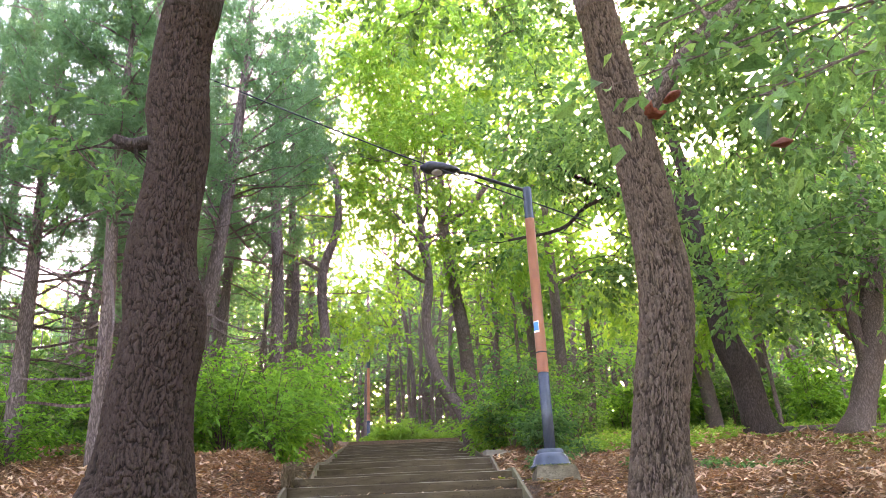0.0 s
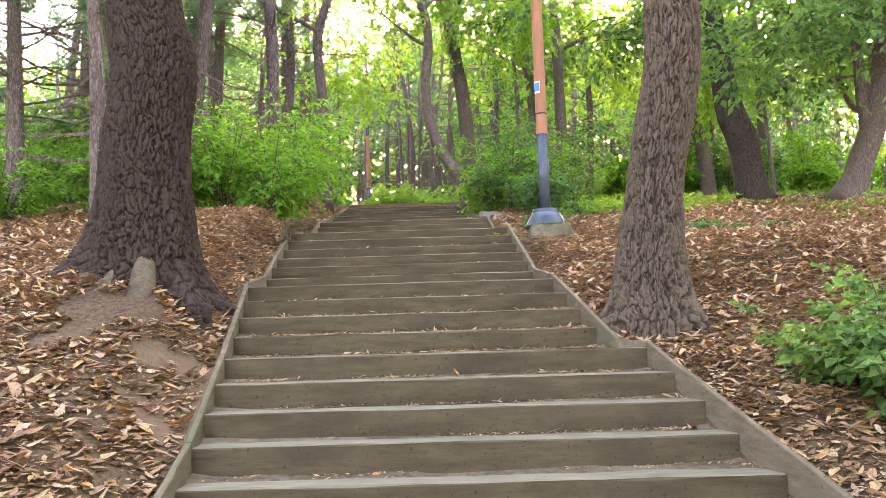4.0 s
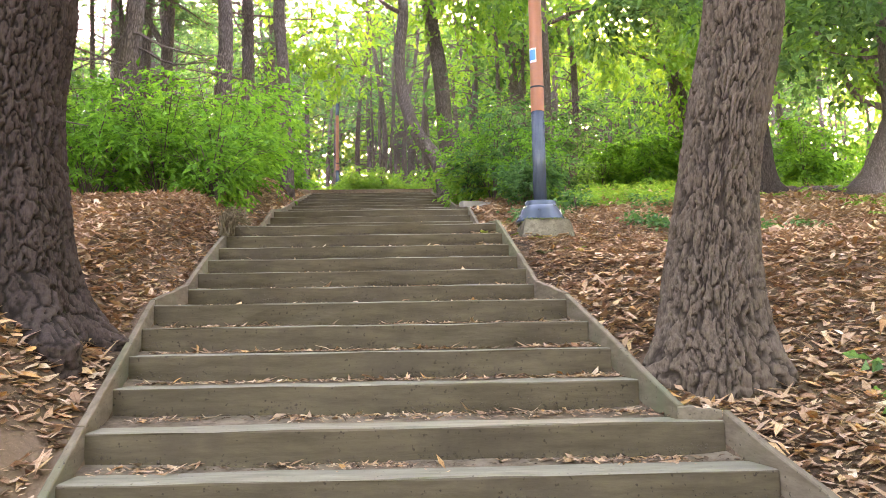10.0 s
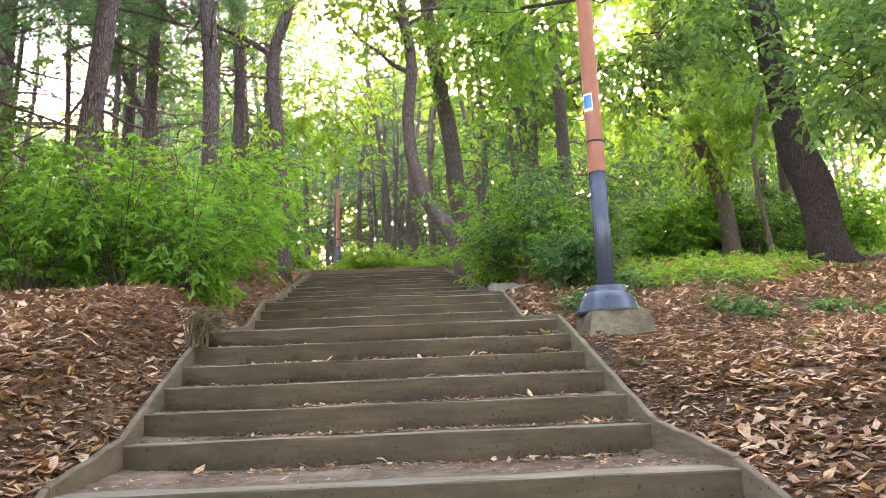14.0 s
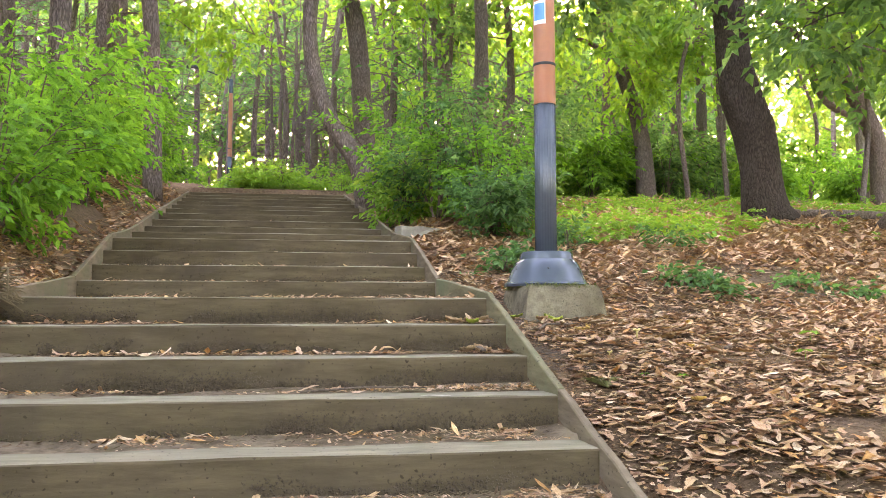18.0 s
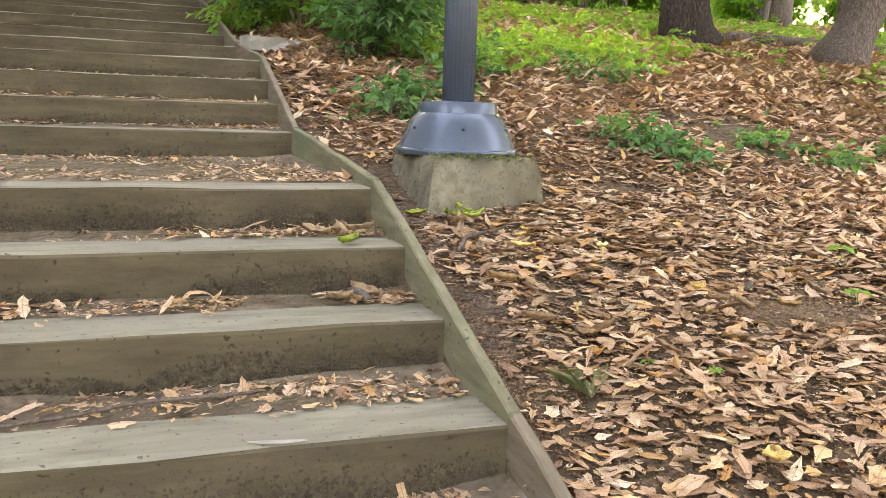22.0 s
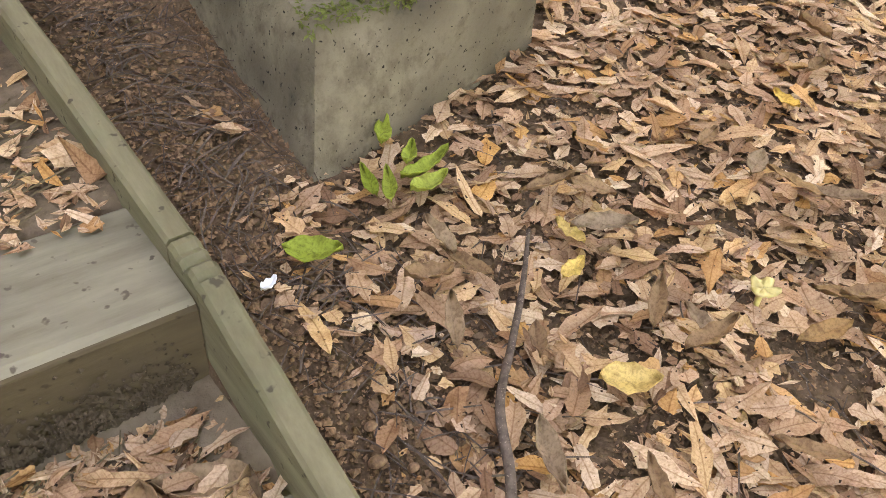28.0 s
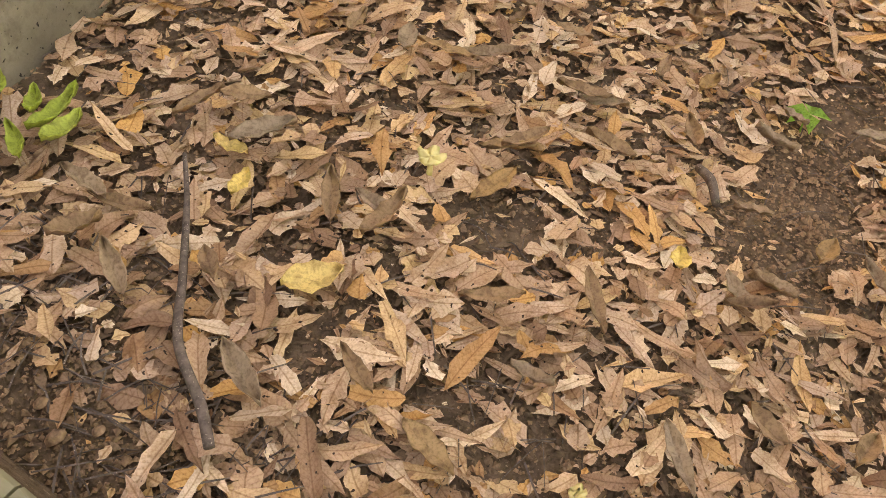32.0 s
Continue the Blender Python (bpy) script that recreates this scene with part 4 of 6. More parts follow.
def near_oaks():
    b = (-2.55, 6.95, 1.68)
    rows = [(0.0, 0, -0.1, 0.4), (0.0, 0, 0.4, 0.395), (-0.005, 0, 0.87, 0.382), (-0.016, 0, 1.3, 0.366), (-0.012, 0, 1.6, 0.362), (0.03, 0, 1.95, 0.358), (0.044, 0, 2.2, 0.362), (0.018, 0, 2.42, 0.36), (-0.038, 0, 2.7, 0.34), (-0.062, 0, 2.98, 0.322), (-0.038, 0, 3.27, 0.305), (-0.012, 0, 3.57, 0.292), (0.006, 0, 3.87, 0.29), (0.0, 0, 4.18, 0.3), (-0.037, 0, 4.44, 0.318), (-0.06, 0, 4.83, 0.305), (0.0, 0, 5.8, 0.29), (0.15, 0.1, 6.8, 0.26), (0.3, 0.2, 8.3, 0.2), (0.4, 0.3, 11, 0.1)]
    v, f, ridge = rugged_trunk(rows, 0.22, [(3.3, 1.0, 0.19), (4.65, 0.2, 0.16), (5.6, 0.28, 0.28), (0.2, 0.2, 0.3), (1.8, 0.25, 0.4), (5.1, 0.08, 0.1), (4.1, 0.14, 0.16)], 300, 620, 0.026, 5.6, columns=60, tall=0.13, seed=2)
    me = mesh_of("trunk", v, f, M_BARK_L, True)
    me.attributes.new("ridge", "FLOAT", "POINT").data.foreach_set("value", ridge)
    oak = broadleaf("oak_tree", b, rows, [[(0.07, 0, 6.2, 0.13), (1.2, -0.6, 7.4, 0.09), (2.6, -1.0, 8.2, 0.04)], [(0.1, 0, 6.6, 0.12), (-1.2, 0.7, 7.6, 0.08), (-2.8, 1.0, 8.3, 0.03)],
              [(-0.25, -0.05, 4.1, 0.07), (-0.45, -0.1, 4.05, 0.065), (-0.6, -0.12, 4.12, 0.05)]],
              # Last blob hangs out of view over the start, added to cut skylight there.
              "large dark-barked oak with furrowed trunk and spreading roots beside the steps", M_LEAF, M_BARK_D, 0.14, 7, 0.6, 3.2, 3, 6, 7, 0.25, me, gaps=0.42, blobs=[(-2.6, 6.5, 11.0, 4.2, 4, 2.2, 50), (-0.6, 8.0, 10.2, 1.6, 1.8, 1.0, 14), (-1.6, 2.0, 10.5, 3.0, 2.5, 1.5, 34)])
    for pts in SAND_ROOTS:
        v, f = tube([(x - b[0], y - b[1], z + ground_at(x, y) - b[2], r) for x, y, z, r in pts], 14, 24, 0.16)
        part("root", mesh_of("root", v, f, M_SAND, True), M_SAND, oak, "pale root rubbed with sandy soil")
    b = (1.68, 6.78, 1.45)
    rows = [(0, 0, -0.1, 0.3), (0.01, 0, 0.3, 0.29), (0.018, 0, 0.47, 0.279), (0.03, 0, 0.7, 0.268), (0.051, 0, 0.92, 0.257), (0.078, 0, 1.16, 0.246), (0.118, 0, 1.4, 0.238), (0.165, 0, 1.64, 0.238), (0.224, 0, 1.89, 0.24), (0.279, 0, 2.14, 0.243), (0.315, 0, 2.4, 0.241), (0.326, 0, 2.67, 0.24), (0.319, 0, 2.94, 0.232), (0.287, 0, 3.5, 0.228), (0.254, 0, 3.81, 0.22), (0.229, 0, 4.1, 0.217), (0.14, 0, 4.74, 0.22), (0.05, 0, 5.7, 0.2), (-0.1, 0.1, 7.2, 0.17), (-0.1, 0.3, 9, 0.12), (0, 0.4, 11, 0.06)]
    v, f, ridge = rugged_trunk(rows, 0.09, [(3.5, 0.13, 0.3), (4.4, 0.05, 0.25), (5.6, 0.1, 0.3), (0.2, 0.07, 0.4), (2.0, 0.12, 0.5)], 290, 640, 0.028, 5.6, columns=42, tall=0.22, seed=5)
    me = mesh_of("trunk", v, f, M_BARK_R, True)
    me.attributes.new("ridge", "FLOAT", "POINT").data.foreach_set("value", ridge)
    broadleaf("oak_tree", b, rows, [[(0.2, 0, 4.1, 0.1), (1.0, -0.5, 5.0, 0.07), (2.3, -1.0, 5.5, 0.03)], [(0, 0, 5.9, 0.1), (-1.0, -0.4, 7.0, 0.07), (-2.2, -0.6, 7.6, 0.03)]],
              # Last blob is an unseen addition that keeps skylight off the first steps.
              "grey oak with deeply ridged bark standing against the step edge", M_LEAF, M_BARK, 0.13, 8, 0.55, 2.8, 3, 6, 7, 0.25, me, gaps=0.42, blobs=[(2.4, 6.2, 10.2, 3.8, 3.5, 2.0, 50), (4.1, 7.2, 6.7, 1.7, 1.7, 1.3, 34), (3.2, 9.4, 7.9, 1.6, 1.4, 1.0, 22), (0.6, 8.6, 9.2, 1.5, 1.5, 0.9, 14), (2.0, 1.5, 10.2, 3.0, 2.5, 1.5, 34)])


near_oaks()


def g3(x, y):
    return (x, y, ground_at(x, y) - 0.06)


def rel(base, pts):
    return [(x - base[0], y - base[1], z - base[2], r) for x, y, z, r in pts]


def mid_trees():
    # leaning pines and slim trunks on the near bank, in order of distance
    b = g3(-4.75, 14.2)
    pine("pine_tree", b, rel(b, [(*b, 0.17), (-4.69, 14.2, 4.3, 0.15), (-4.5, 14.2, 5.5, 0.145), (-4.32, 14.2, 7.05, 0.135), (-4.14, 14.2, 8.8, 0.12), (-4.0, 14.2, 10.8, 0.1), (-3.9, 14.3, 14, 0.05)]), "leaning grey-brown pine with bare lower boughs", 0.42, 44, 2.6, 18)
    b = g3(-3.75, 17.45)
    pine("pine_tree", b, rel(b, [(*b, 0.17), (-3.76, 17.45, 6.1, 0.145), (-3.75, 17.45, 7.8, 0.14), (-3.87, 17.45, 9.9, 0.13), (-3.93, 17.45, 10.8, 0.12), (-3.85, 17.45, 12.5, 0.1), (-3.8, 17.5, 15.5, 0.05)]), "straight dark pine trunk rising from the shrubs", 0.55, 24, 2.2, 12)
    b = g3(-4.03, 20.5)
    pine("pine_tree", b, rel(b, [(*b, 0.14), (-4.03, 20.5, 6.9, 0.12), (-3.94, 20.5, 9.1, 0.115), (-4.1, 20.5, 11.5, 0.1), (-4.1, 20.5, 15.5, 0.05)]), "slim grey pine trunk behind the shrubs", 0.55, 20, 2.0, 10)
    b = g3(-2.86, 19.4)
    pine("pine_tree", b, rel(b, [(*b, 0.16), (-2.87, 19.4, 5.6, 0.14), (-2.94, 19.4, 7.4, 0.125), (-3.03, 19.4, 9.25, 0.125), (-2.66, 19.4, 10.6, 0.1), (-2.64, 19.4, 11.2, 0.095), (-2.9, 19.4, 12.4, 0.085), (-3.45, 19.4, 13.4, 0.07), (-3.4, 19.4, 15.5, 0.04)]),
         "crooked pine with a forked bend above the steps", 0.72, 16, 1.8, 8, 0.55, limbs=[rel(b, [(-3.03, 19.4, 9.25, 0.07), (-3.6, 19.3, 9.6, 0.06), (-4.4, 19.2, 10.0, 0.045), (-5.2, 19.0, 10.8, 0.02)])])
    b = g3(-6.1, 21.2)
    pine("pine_tree", b, rel(b, [(*b, 0.17), (-6.08, 21.2, 7.3, 0.15), (-6.05, 21.2, 8.8, 0.14), (-5.98, 21.2, 10.8, 0.12), (-6.0, 21.2, 15.5, 0.05)]), "forked dark pine behind the shrubs", 0.5, 24, 2.4, 12, limbs=[rel(b, [(-6.07, 21.2, 8.6, 0.08), (-6.6, 21.2, 9.6, 0.06), (-7.1, 21.2, 11.5, 0.03)])])
    b = g3(-6.65, 12.4)
    pine("pine_tree", b, rel(b, [(*b, 0.14), (-6.69, 12.4, 4.6, 0.13), (-6.77, 12.4, 6.5, 0.11), (-6.85, 12.4, 8.0, 0.09), (-6.9, 12.4, 12, 0.04)]), "slim pine with low drooping needle boughs", 0.25, 52, 2.6, 14)
    b = g3(-4.75, 11.0)
    pine("pine_tree", b, rel(b, [(*b, 0.12), (-4.77, 11, 3.9, 0.11), (-4.82, 11, 5.4, 0.1), (-4.96, 11, 7.5, 0.08), (-5.0, 11, 11, 0.03)]), "slim straight pine with many thin bare boughs", 0.45, 40, 2.2, 22, 0.12)
    for x, y, h, lean in ((-9.0, 14.2, 15, 0.4), (-7.9, 18.2, 16, -0.3), (-11.5, 17.5, 16, 0.2), (-9.6, 9.6, 13, 0.3), (-7.6, 24.0, 16, 0.3), (-6.9, 16.2, 15, 0.1), (-13.0, 12.6, 14, 0.3)):
        b = g3(x, y)
        pine("pine_tree", b, [(0, 0, 0, 0.17), (lean * 0.3, 0, h * 0.3, 0.14), (lean * 0.8, 0.1, h * 0.6, 0.11), (lean, 0, h, 0.03)], "tall grey-brown pine with thin bare lower branches", 0.28, 46, 2.6, 16, 0.12)
    # centre
    b = (0.62, 19.65, ground_at(0.62, 19.65) - 0.1)
    broadleaf("leaning_tree", b, rel(b, [(*b, 0.2), (0.45, 19.65, 5.45, 0.17), (-0.03, 19.65, 6.17, 0.15), (-0.32, 19.65, 7.0, 0.135), (-0.4, 19.65, 8.0, 0.125), (-0.3, 19.65, 8.95, 0.115), (-0.44, 19.65, 10.3, 0.1), (-0.6, 19.6, 12.5, 0.06)]), [],
              "slender grey tree with a curved leaning trunk at the stair head", M_LEAF_Y, M_BARK, 0.15, 9, 0.55, 2.6, 2, 6, 6, gaps=0.5, blobs=[(-0.7, 19.4, 12.6, 2.2, 2.0, 1.9, 60), (-1.4, 18.8, 10.6, 1.3, 1.2, 0.9, 16), (0.9, 19.2, 9.6, 1.2, 1.2, 0.9, 14)])
    b = (0.95, 23.7, ground_at(0.95, 23.7) - 0.1)
    broadleaf("oak_tree", b, rel(b, [(*b, 0.26), (0.74, 23.7, 7.3, 0.22), (0.64, 23.7, 8.7, 0.21), (0.36, 23.7, 10.6, 0.19), (0.15, 23.7, 12.4, 0.17), (0.13, 23.7, 13.8, 0.13), (0.3, 23.7, 17, 0.06)]),
              [rel(b, [(0.14, 23.7, 13.4, 0.11), (-0.55, 23.6, 14.8, 0.09), (-0.7, 23.4, 16.5, 0.05), (-1.0, 23.0, 18, 0.02)]), rel(b, [(0.15, 23.7, 12.4, 0.1), (0.9, 23.6, 12.9, 0.09), (2.3, 23.5, 14.9, 0.07), (2.6, 23.3, 17, 0.03)]),
               rel(b, [(0.13, 23.7, 12.7, 0.08), (-0.6, 23.4, 13.4, 0.06), (-2.0, 23, 13.9, 0.03)])],
              "tall forked oak beyond the stair head", M_LEAF_Y, M_BARK, 0.21, 6, 0.6, 3.0, 2, 6, 7, 0.3, gaps=0.45, blobs=[(0.3, 23.0, 18.6, 4.8, 3.2, 3.0, 190), (-0.6, 19.6, 16.6, 3.4, 2.0, 1.5, 55), (-2.6, 24.5, 10.2, 2.0, 1.4, 1.2, 22), (3.2, 22.4, 14.2, 2.0, 2, 1.6, 34), (-2.4, 22.4, 13.6, 2.2, 2, 1.8, 60), (1.6, 22.6, 10.6, 1.8, 1.6, 1.2, 22)])
    # right
    b = (7.08, 18.0, ground_at(7.08, 18.0) - 0.1)
    broadleaf("oak_tree", b, rel(b, [(*b, 0.46), (6.96, 18, 4.5, 0.4), (6.9, 18, 4.96, 0.325), (6.84, 18, 5.6, 0.325), (6.77, 18, 5.96, 0.35), (6.61, 18, 6.32, 0.335), (6.5, 18, 6.78, 0.3), (6.45, 18, 7.2, 0.275), (6.42, 18, 7.7, 0.265), (6.34, 18, 8.3, 0.26), (6.31, 18, 9.0, 0.2), (6.26, 18, 10.9, 0.17), (6.05, 18, 12.3, 0.14), (5.8, 18, 15, 0.06)]),
              [rel(b, [(6.34, 18, 8.2, 0.2), (5.93, 18, 10.2, 0.17), (5.5, 18, 11.9, 0.13), (5.2, 18, 14, 0.05)]), rel(b, [(5.95, 18, 10.0, 0.1), (5.45, 17.9, 9.8, 0.085), (4.42, 17.6, 10.3, 0.075), (3.6, 17.3, 10.5, 0.06), (2.9, 17, 10.8, 0.04)]),
               rel(b, [(4.5, 17.6, 10.3, 0.06), (3.6, 17.4, 9.9, 0.05), (3.0, 17.2, 9.3, 0.045), (1.6, 17, 8.9, 0.03)])],
              "large dark oak with a bent trunk that forks high up", M_LEAF, M_BARK_D, 0.19, 3, 0.6, 3.4, 2, 6, 8, 0.3, blobs=[(5.4, 17.2, 14.4, 4.2, 3.4, 3.0, 90), (3.0, 16.8, 10.9, 2.4, 1.5, 1.3, 40), (8.4, 16.0, 10.2, 2.6, 2.4, 2.0, 44), (7.3, 15.6, 7.2, 1.7, 1.4, 0.9, 24), (4.3, 17.8, 8.6, 1.6, 1.4, 1.0, 22)])
    b = (8.2, 16.5, ground_at(8.2, 16.5) - 0.1)
    broadleaf("oak_tree", b, rel(b, [(*b, 0.44), (8.28, 16.5, 4.2, 0.36), (8.45, 16.5, 4.5, 0.275), (8.63, 16.5, 4.95, 0.255), (8.96, 16.5, 5.7, 0.25), (9.12, 16.5, 6.4, 0.245), (9.37, 16.5, 7.42, 0.23), (9.6, 16.5, 10, 0.15), (9.7, 16.5, 13, 0.05)]), [rel(b, [(8.8, 16.5, 5.3, 0.13), (8.74, 16.45, 5.9, 0.12), (8.7, 16.4, 7.0, 0.11), (8.6, 16.4, 9, 0.05)])],
              "leaning oak with a swollen foot among the dry leaves", M_LEAF, M_BARK, 0.19, 4, 0.5, 3.2, 2, 6, 7, 0.3, blobs=[(10.6, 17, 11.4, 3.6, 3, 2.8, 70), (8.6, 14.0, 7.4, 2.2, 1.8, 1.2, 26), (11.5, 15.5, 7.4, 2.2, 2, 1.4, 36), (6.6, 12.6, 8.6, 1.7, 1.6, 1.2, 28)])
    b = (9.45, 28.5, ground_at(9.45, 28.5) - 0.1)
    broadleaf("oak_tree", b, rel(b, [(*b, 0.3), (9.3, 28.5, 8.2, 0.24), (8.6, 28.5, 10.5, 0.2), (8.0, 28.5, 12.5, 0.16), (7.6, 28.5, 17, 0.06)]), [], "slightly leaning grey oak further up the slope", M_LEAF_Y, M_BARK, 0.26, 9, 0.4, 3.4, 2, 6, 6, 0.3, blobs=[(b[0] - 1.0, b[1], 15.0, 3.8, 3, 3, 60), (b[0] - 0.5, b[1] - 1, 10.6, 3.2, 2.4, 1.5, 40)])
    b = (15.1, 25.8, ground_at(15.1, 25.8) - 0.1)
    broadleaf("oak_tree", b, rel(b, [(*b, 0.3), (15.0, 25.8, 7.6, 0.25), (14.0, 25.8, 9.6, 0.22), (12.8, 25.8, 12.0, 0.18), (12.3, 25.8, 16, 0.06)]), [rel(b, [(14.8, 25.8, 8.2, 0.12), (13.4, 25.6, 8.6, 0.09), (12.4, 25.3, 10.3, 0.07), (11, 25, 10.8, 0.03)])], "oak with a long leaning trunk and crooked low limb", M_LEAF_Y, M_BARK, 0.26, 9, 0.4, 3.4, 2, 6, 6, 0.3, blobs=[(b[0] - 1.0, b[1], 15.0, 3.8, 3, 3, 60), (b[0] - 0.5, b[1] - 1, 10.6, 3.2, 2.4, 1.5, 40)])


mid_trees()


def forest():
    """Trees all round, copied from a few."""
    kinds = []
    for i in range(4):
        h = rng.uniform(13, 16)
        lean = rng.normal(0, 0.5, 2)
        b = (26 + i * 6, 52, 7.5)
        rows = [(0, 0, 0, 0.22), (lean[0] * 0.2, lean[1] * 0.2, h * 0.25, 0.17), (lean[0] * 0.6, lean[1] * 0.4, h * 0.5, 0.14), (lean[0], lean[1], h * 0.75, 0.09), (lean[0] * 1.1, lean[1], h, 0.03)]
        blobs_ = [(b[0] + lean[0], b[1] + lean[1], b[2] + h * 0.78, 2.9, 2.9, 2.6, 52), (b[0] + 1.4, b[1] - 0.6, b[2] + h * 0.45, 1.8, 1.8, 1.4, 22), (b[0] - 1.5, b[1] + 0.4, b[2] + h * 0.38, 1.7, 1.7, 1.2, 18)]
        kinds.append((broadleaf("forest_oak", b, rows, [], "slim forest oak with light green crown", M_LEAF_Y if i % 2 else M_LEAF, M_BARK, 0.36, 7, 0.3, 3.0, 1, 4, 6, 0.35, blobs=blobs_, clump=6, clump_r=1.15), 0))
    for i in range(2):
        h = rng.uniform(13, 15)
        rows = [(0, 0, 0, 0.18), (0.1, 0, h * 0.3, 0.15), (0.05 - 0.3 * i, 0.1, h * 0.6, 0.11), (0, 0, h, 0.03)]
        kinds.append((pine("forest_pine", (-28 - i * 6, 50, 7.6), rows, "tall pine with bare branches and needle crown", 0.38, 30, 2.4, 14, tufts=13, needle_n=11, size=0.28), 1))
    h = 14.0
    rows = [(0, 0, 0, 0.15), (0.3, 0, h * 0.2, 0.12), (0.1, 0.1, h * 0.4, 0.1), (-0.45, 0.1, h * 0.65, 0.08), (-0.2, 0, h, 0.03)]
    twiggy = pine("twiggy_pine", (-40, 50, 7.6), rows, "old grey pine with dense bare dead branches", 0.62, 24, 2.4, 60, 0.04, tufts=12, needle_n=11, size=0.28)
    for x, y in ((-2.75, 41.5), (-1.7, 36.5), (0.4, 34.5), (-0.4, 42.0), (2.2, 38.0), (2.0, 31.0), (-1.3, 49.0), (3.8, 33.5), (5.2, 29.0), (4.6, 40.0), (-6.6, 36.0)):
        copy_thing(twiggy, Matrix.Translation((x, y, ground_at(x, y) - 0.1)) @ Matrix.Rotation(x * 2.7 + y, 4, "Z"))
    slim = []
    for i in range(3):
        bend = rng.normal(0, 0.5, 4)
        rows = [(0, 0, 0, 0.075), (bend[0] * 0.4, bend[1] * 0.2, 3.0, 0.062), (bend[2] * 0.7, bend[3] * 0.4, 6.0, 0.05), (bend[0] + bend[2], bend[1], 10.5, 0.015)]
        slim.append(broadleaf("sapling", (44 + 4 * i, 52, 7.5), rows, [], "slim grey sapling with a thin leafy top", M_LEAF, M_BARK, 0.22, 5, 0.4, 1.8, 1, 5, 4, 0.3))
    r3 = random.Random(21)
    n = 0
    while n < 46:
        x, y = r3.uniform(-12, 17), r3.uniform(19, 52)
        if abs(x + 0.095 * y) < 1.6 or abs(x) < 2.2 and y < 30 or abs(x - 0.8) < 1.6 and y < 32:
            continue
        copy_thing(slim[n % 3], Matrix.Translation((x, y, ground_at(x, y) - 0.05)) @ Matrix.Rotation(r3.uniform(0, 6.28), 4, "Z"))
        n += 1
    for x, y in ((-14.5, 16.0), (-12.5, 21.0), (-15.0, 24.0), (-10.5, 23.0), (-17.0, 19.0), (-13.0, 27.5), (-8.8, 20.6), (-18.0, 13.0), (-11.0, 12.2), (-8.0, 27.0), (-5.2, 26.5), (-12.0, 9.0), (-15.5, 10.5), (-5.4, 31.5), (-6.5, 40.0), (-1.2, 52.0), (-4.6, 47.0)):
        copy_thing(kinds[4 + n % 2][0], Matrix.Translation((x, y, ground_at(x, y) - 0.1)) @ Matrix.Rotation(x * 3.1, 4, "Z"))
        n += 1
    spots = [(3.6, 29.5), (-6.0, 30.0), (6.2, 33.0), (-6.8, 37.0), (12.5, 31.0), (13.5, 20.5), (17.0, 24.0), (12.0, 13.0), (15.5, 16.0), (6.0, 25.5), (11.0, 36.0), (18.5, 31.0), (-9.5, 27.0), (-10.5, 33.0)]
    tries, r2 = 0, random.Random(5)
    # Trees behind and beside the start stay unseen; added to shade the lowest steps.
    spots += [(x + r2.uniform(-1, 1), y + r2.uniform(-1.5, 1.5)) for x, y in ((-11, 45), (-7, 47), (-3.5, 49), (0.5, 50), (4.5, 46), (8.5, 44), (13, 43), (-9, 55), (-5, 57), (-1, 58), (3, 57), (7.5, 54), (12, 53), (17, 40), (18, 50), (-14, 40), (-15, 50), (-12, -9), (-5, -14), (4, -14), (12, -8))] + [(-5.5, -2.5), (5.0, -3.5), (0.5, -7.0), (-8.5, 2.5), (8.5, 2.0), (-4.5, -8.5), (5.5, -9.5), (-11, -3.0), (11.5, -2.5), (7.5, 6.5)]
    while len(spots) < 62 and tries < 6000:
        tries += 1
        x, y = r2.uniform(-30, 32), r2.uniform(2, 62)
        if abs(x + 1) < 4.2 and y < 36 or (y < 10 and abs(x) < 7.5) or (0 < y < 26 and -13.5 < x < 17) or abs(x + 2) < 2.4 and y < 44:
            continue
        if all((x - a) ** 2 + (y - b) ** 2 > 9 for a, b in spots):
            spots.append((x, y))
    for x, y in spots:
        off = x - 1.0 - 0.21 * y
        if 8 < y < 56 and abs(off) < 1.8:
            x += math.copysign(2.2, off)
        left = x < 3 and r2.random() < 0.6
        ob = r2.choice([k for k, p in kinds if p == (1 if left else 0)])
        copy_thing(ob, Matrix.Translation((x, y, ground_at(x, y) - 0.1)) @ Matrix.Rotation(r2.uniform(0, 6.28), 4, "Z"))


forest()

# ---- undergrowth ----


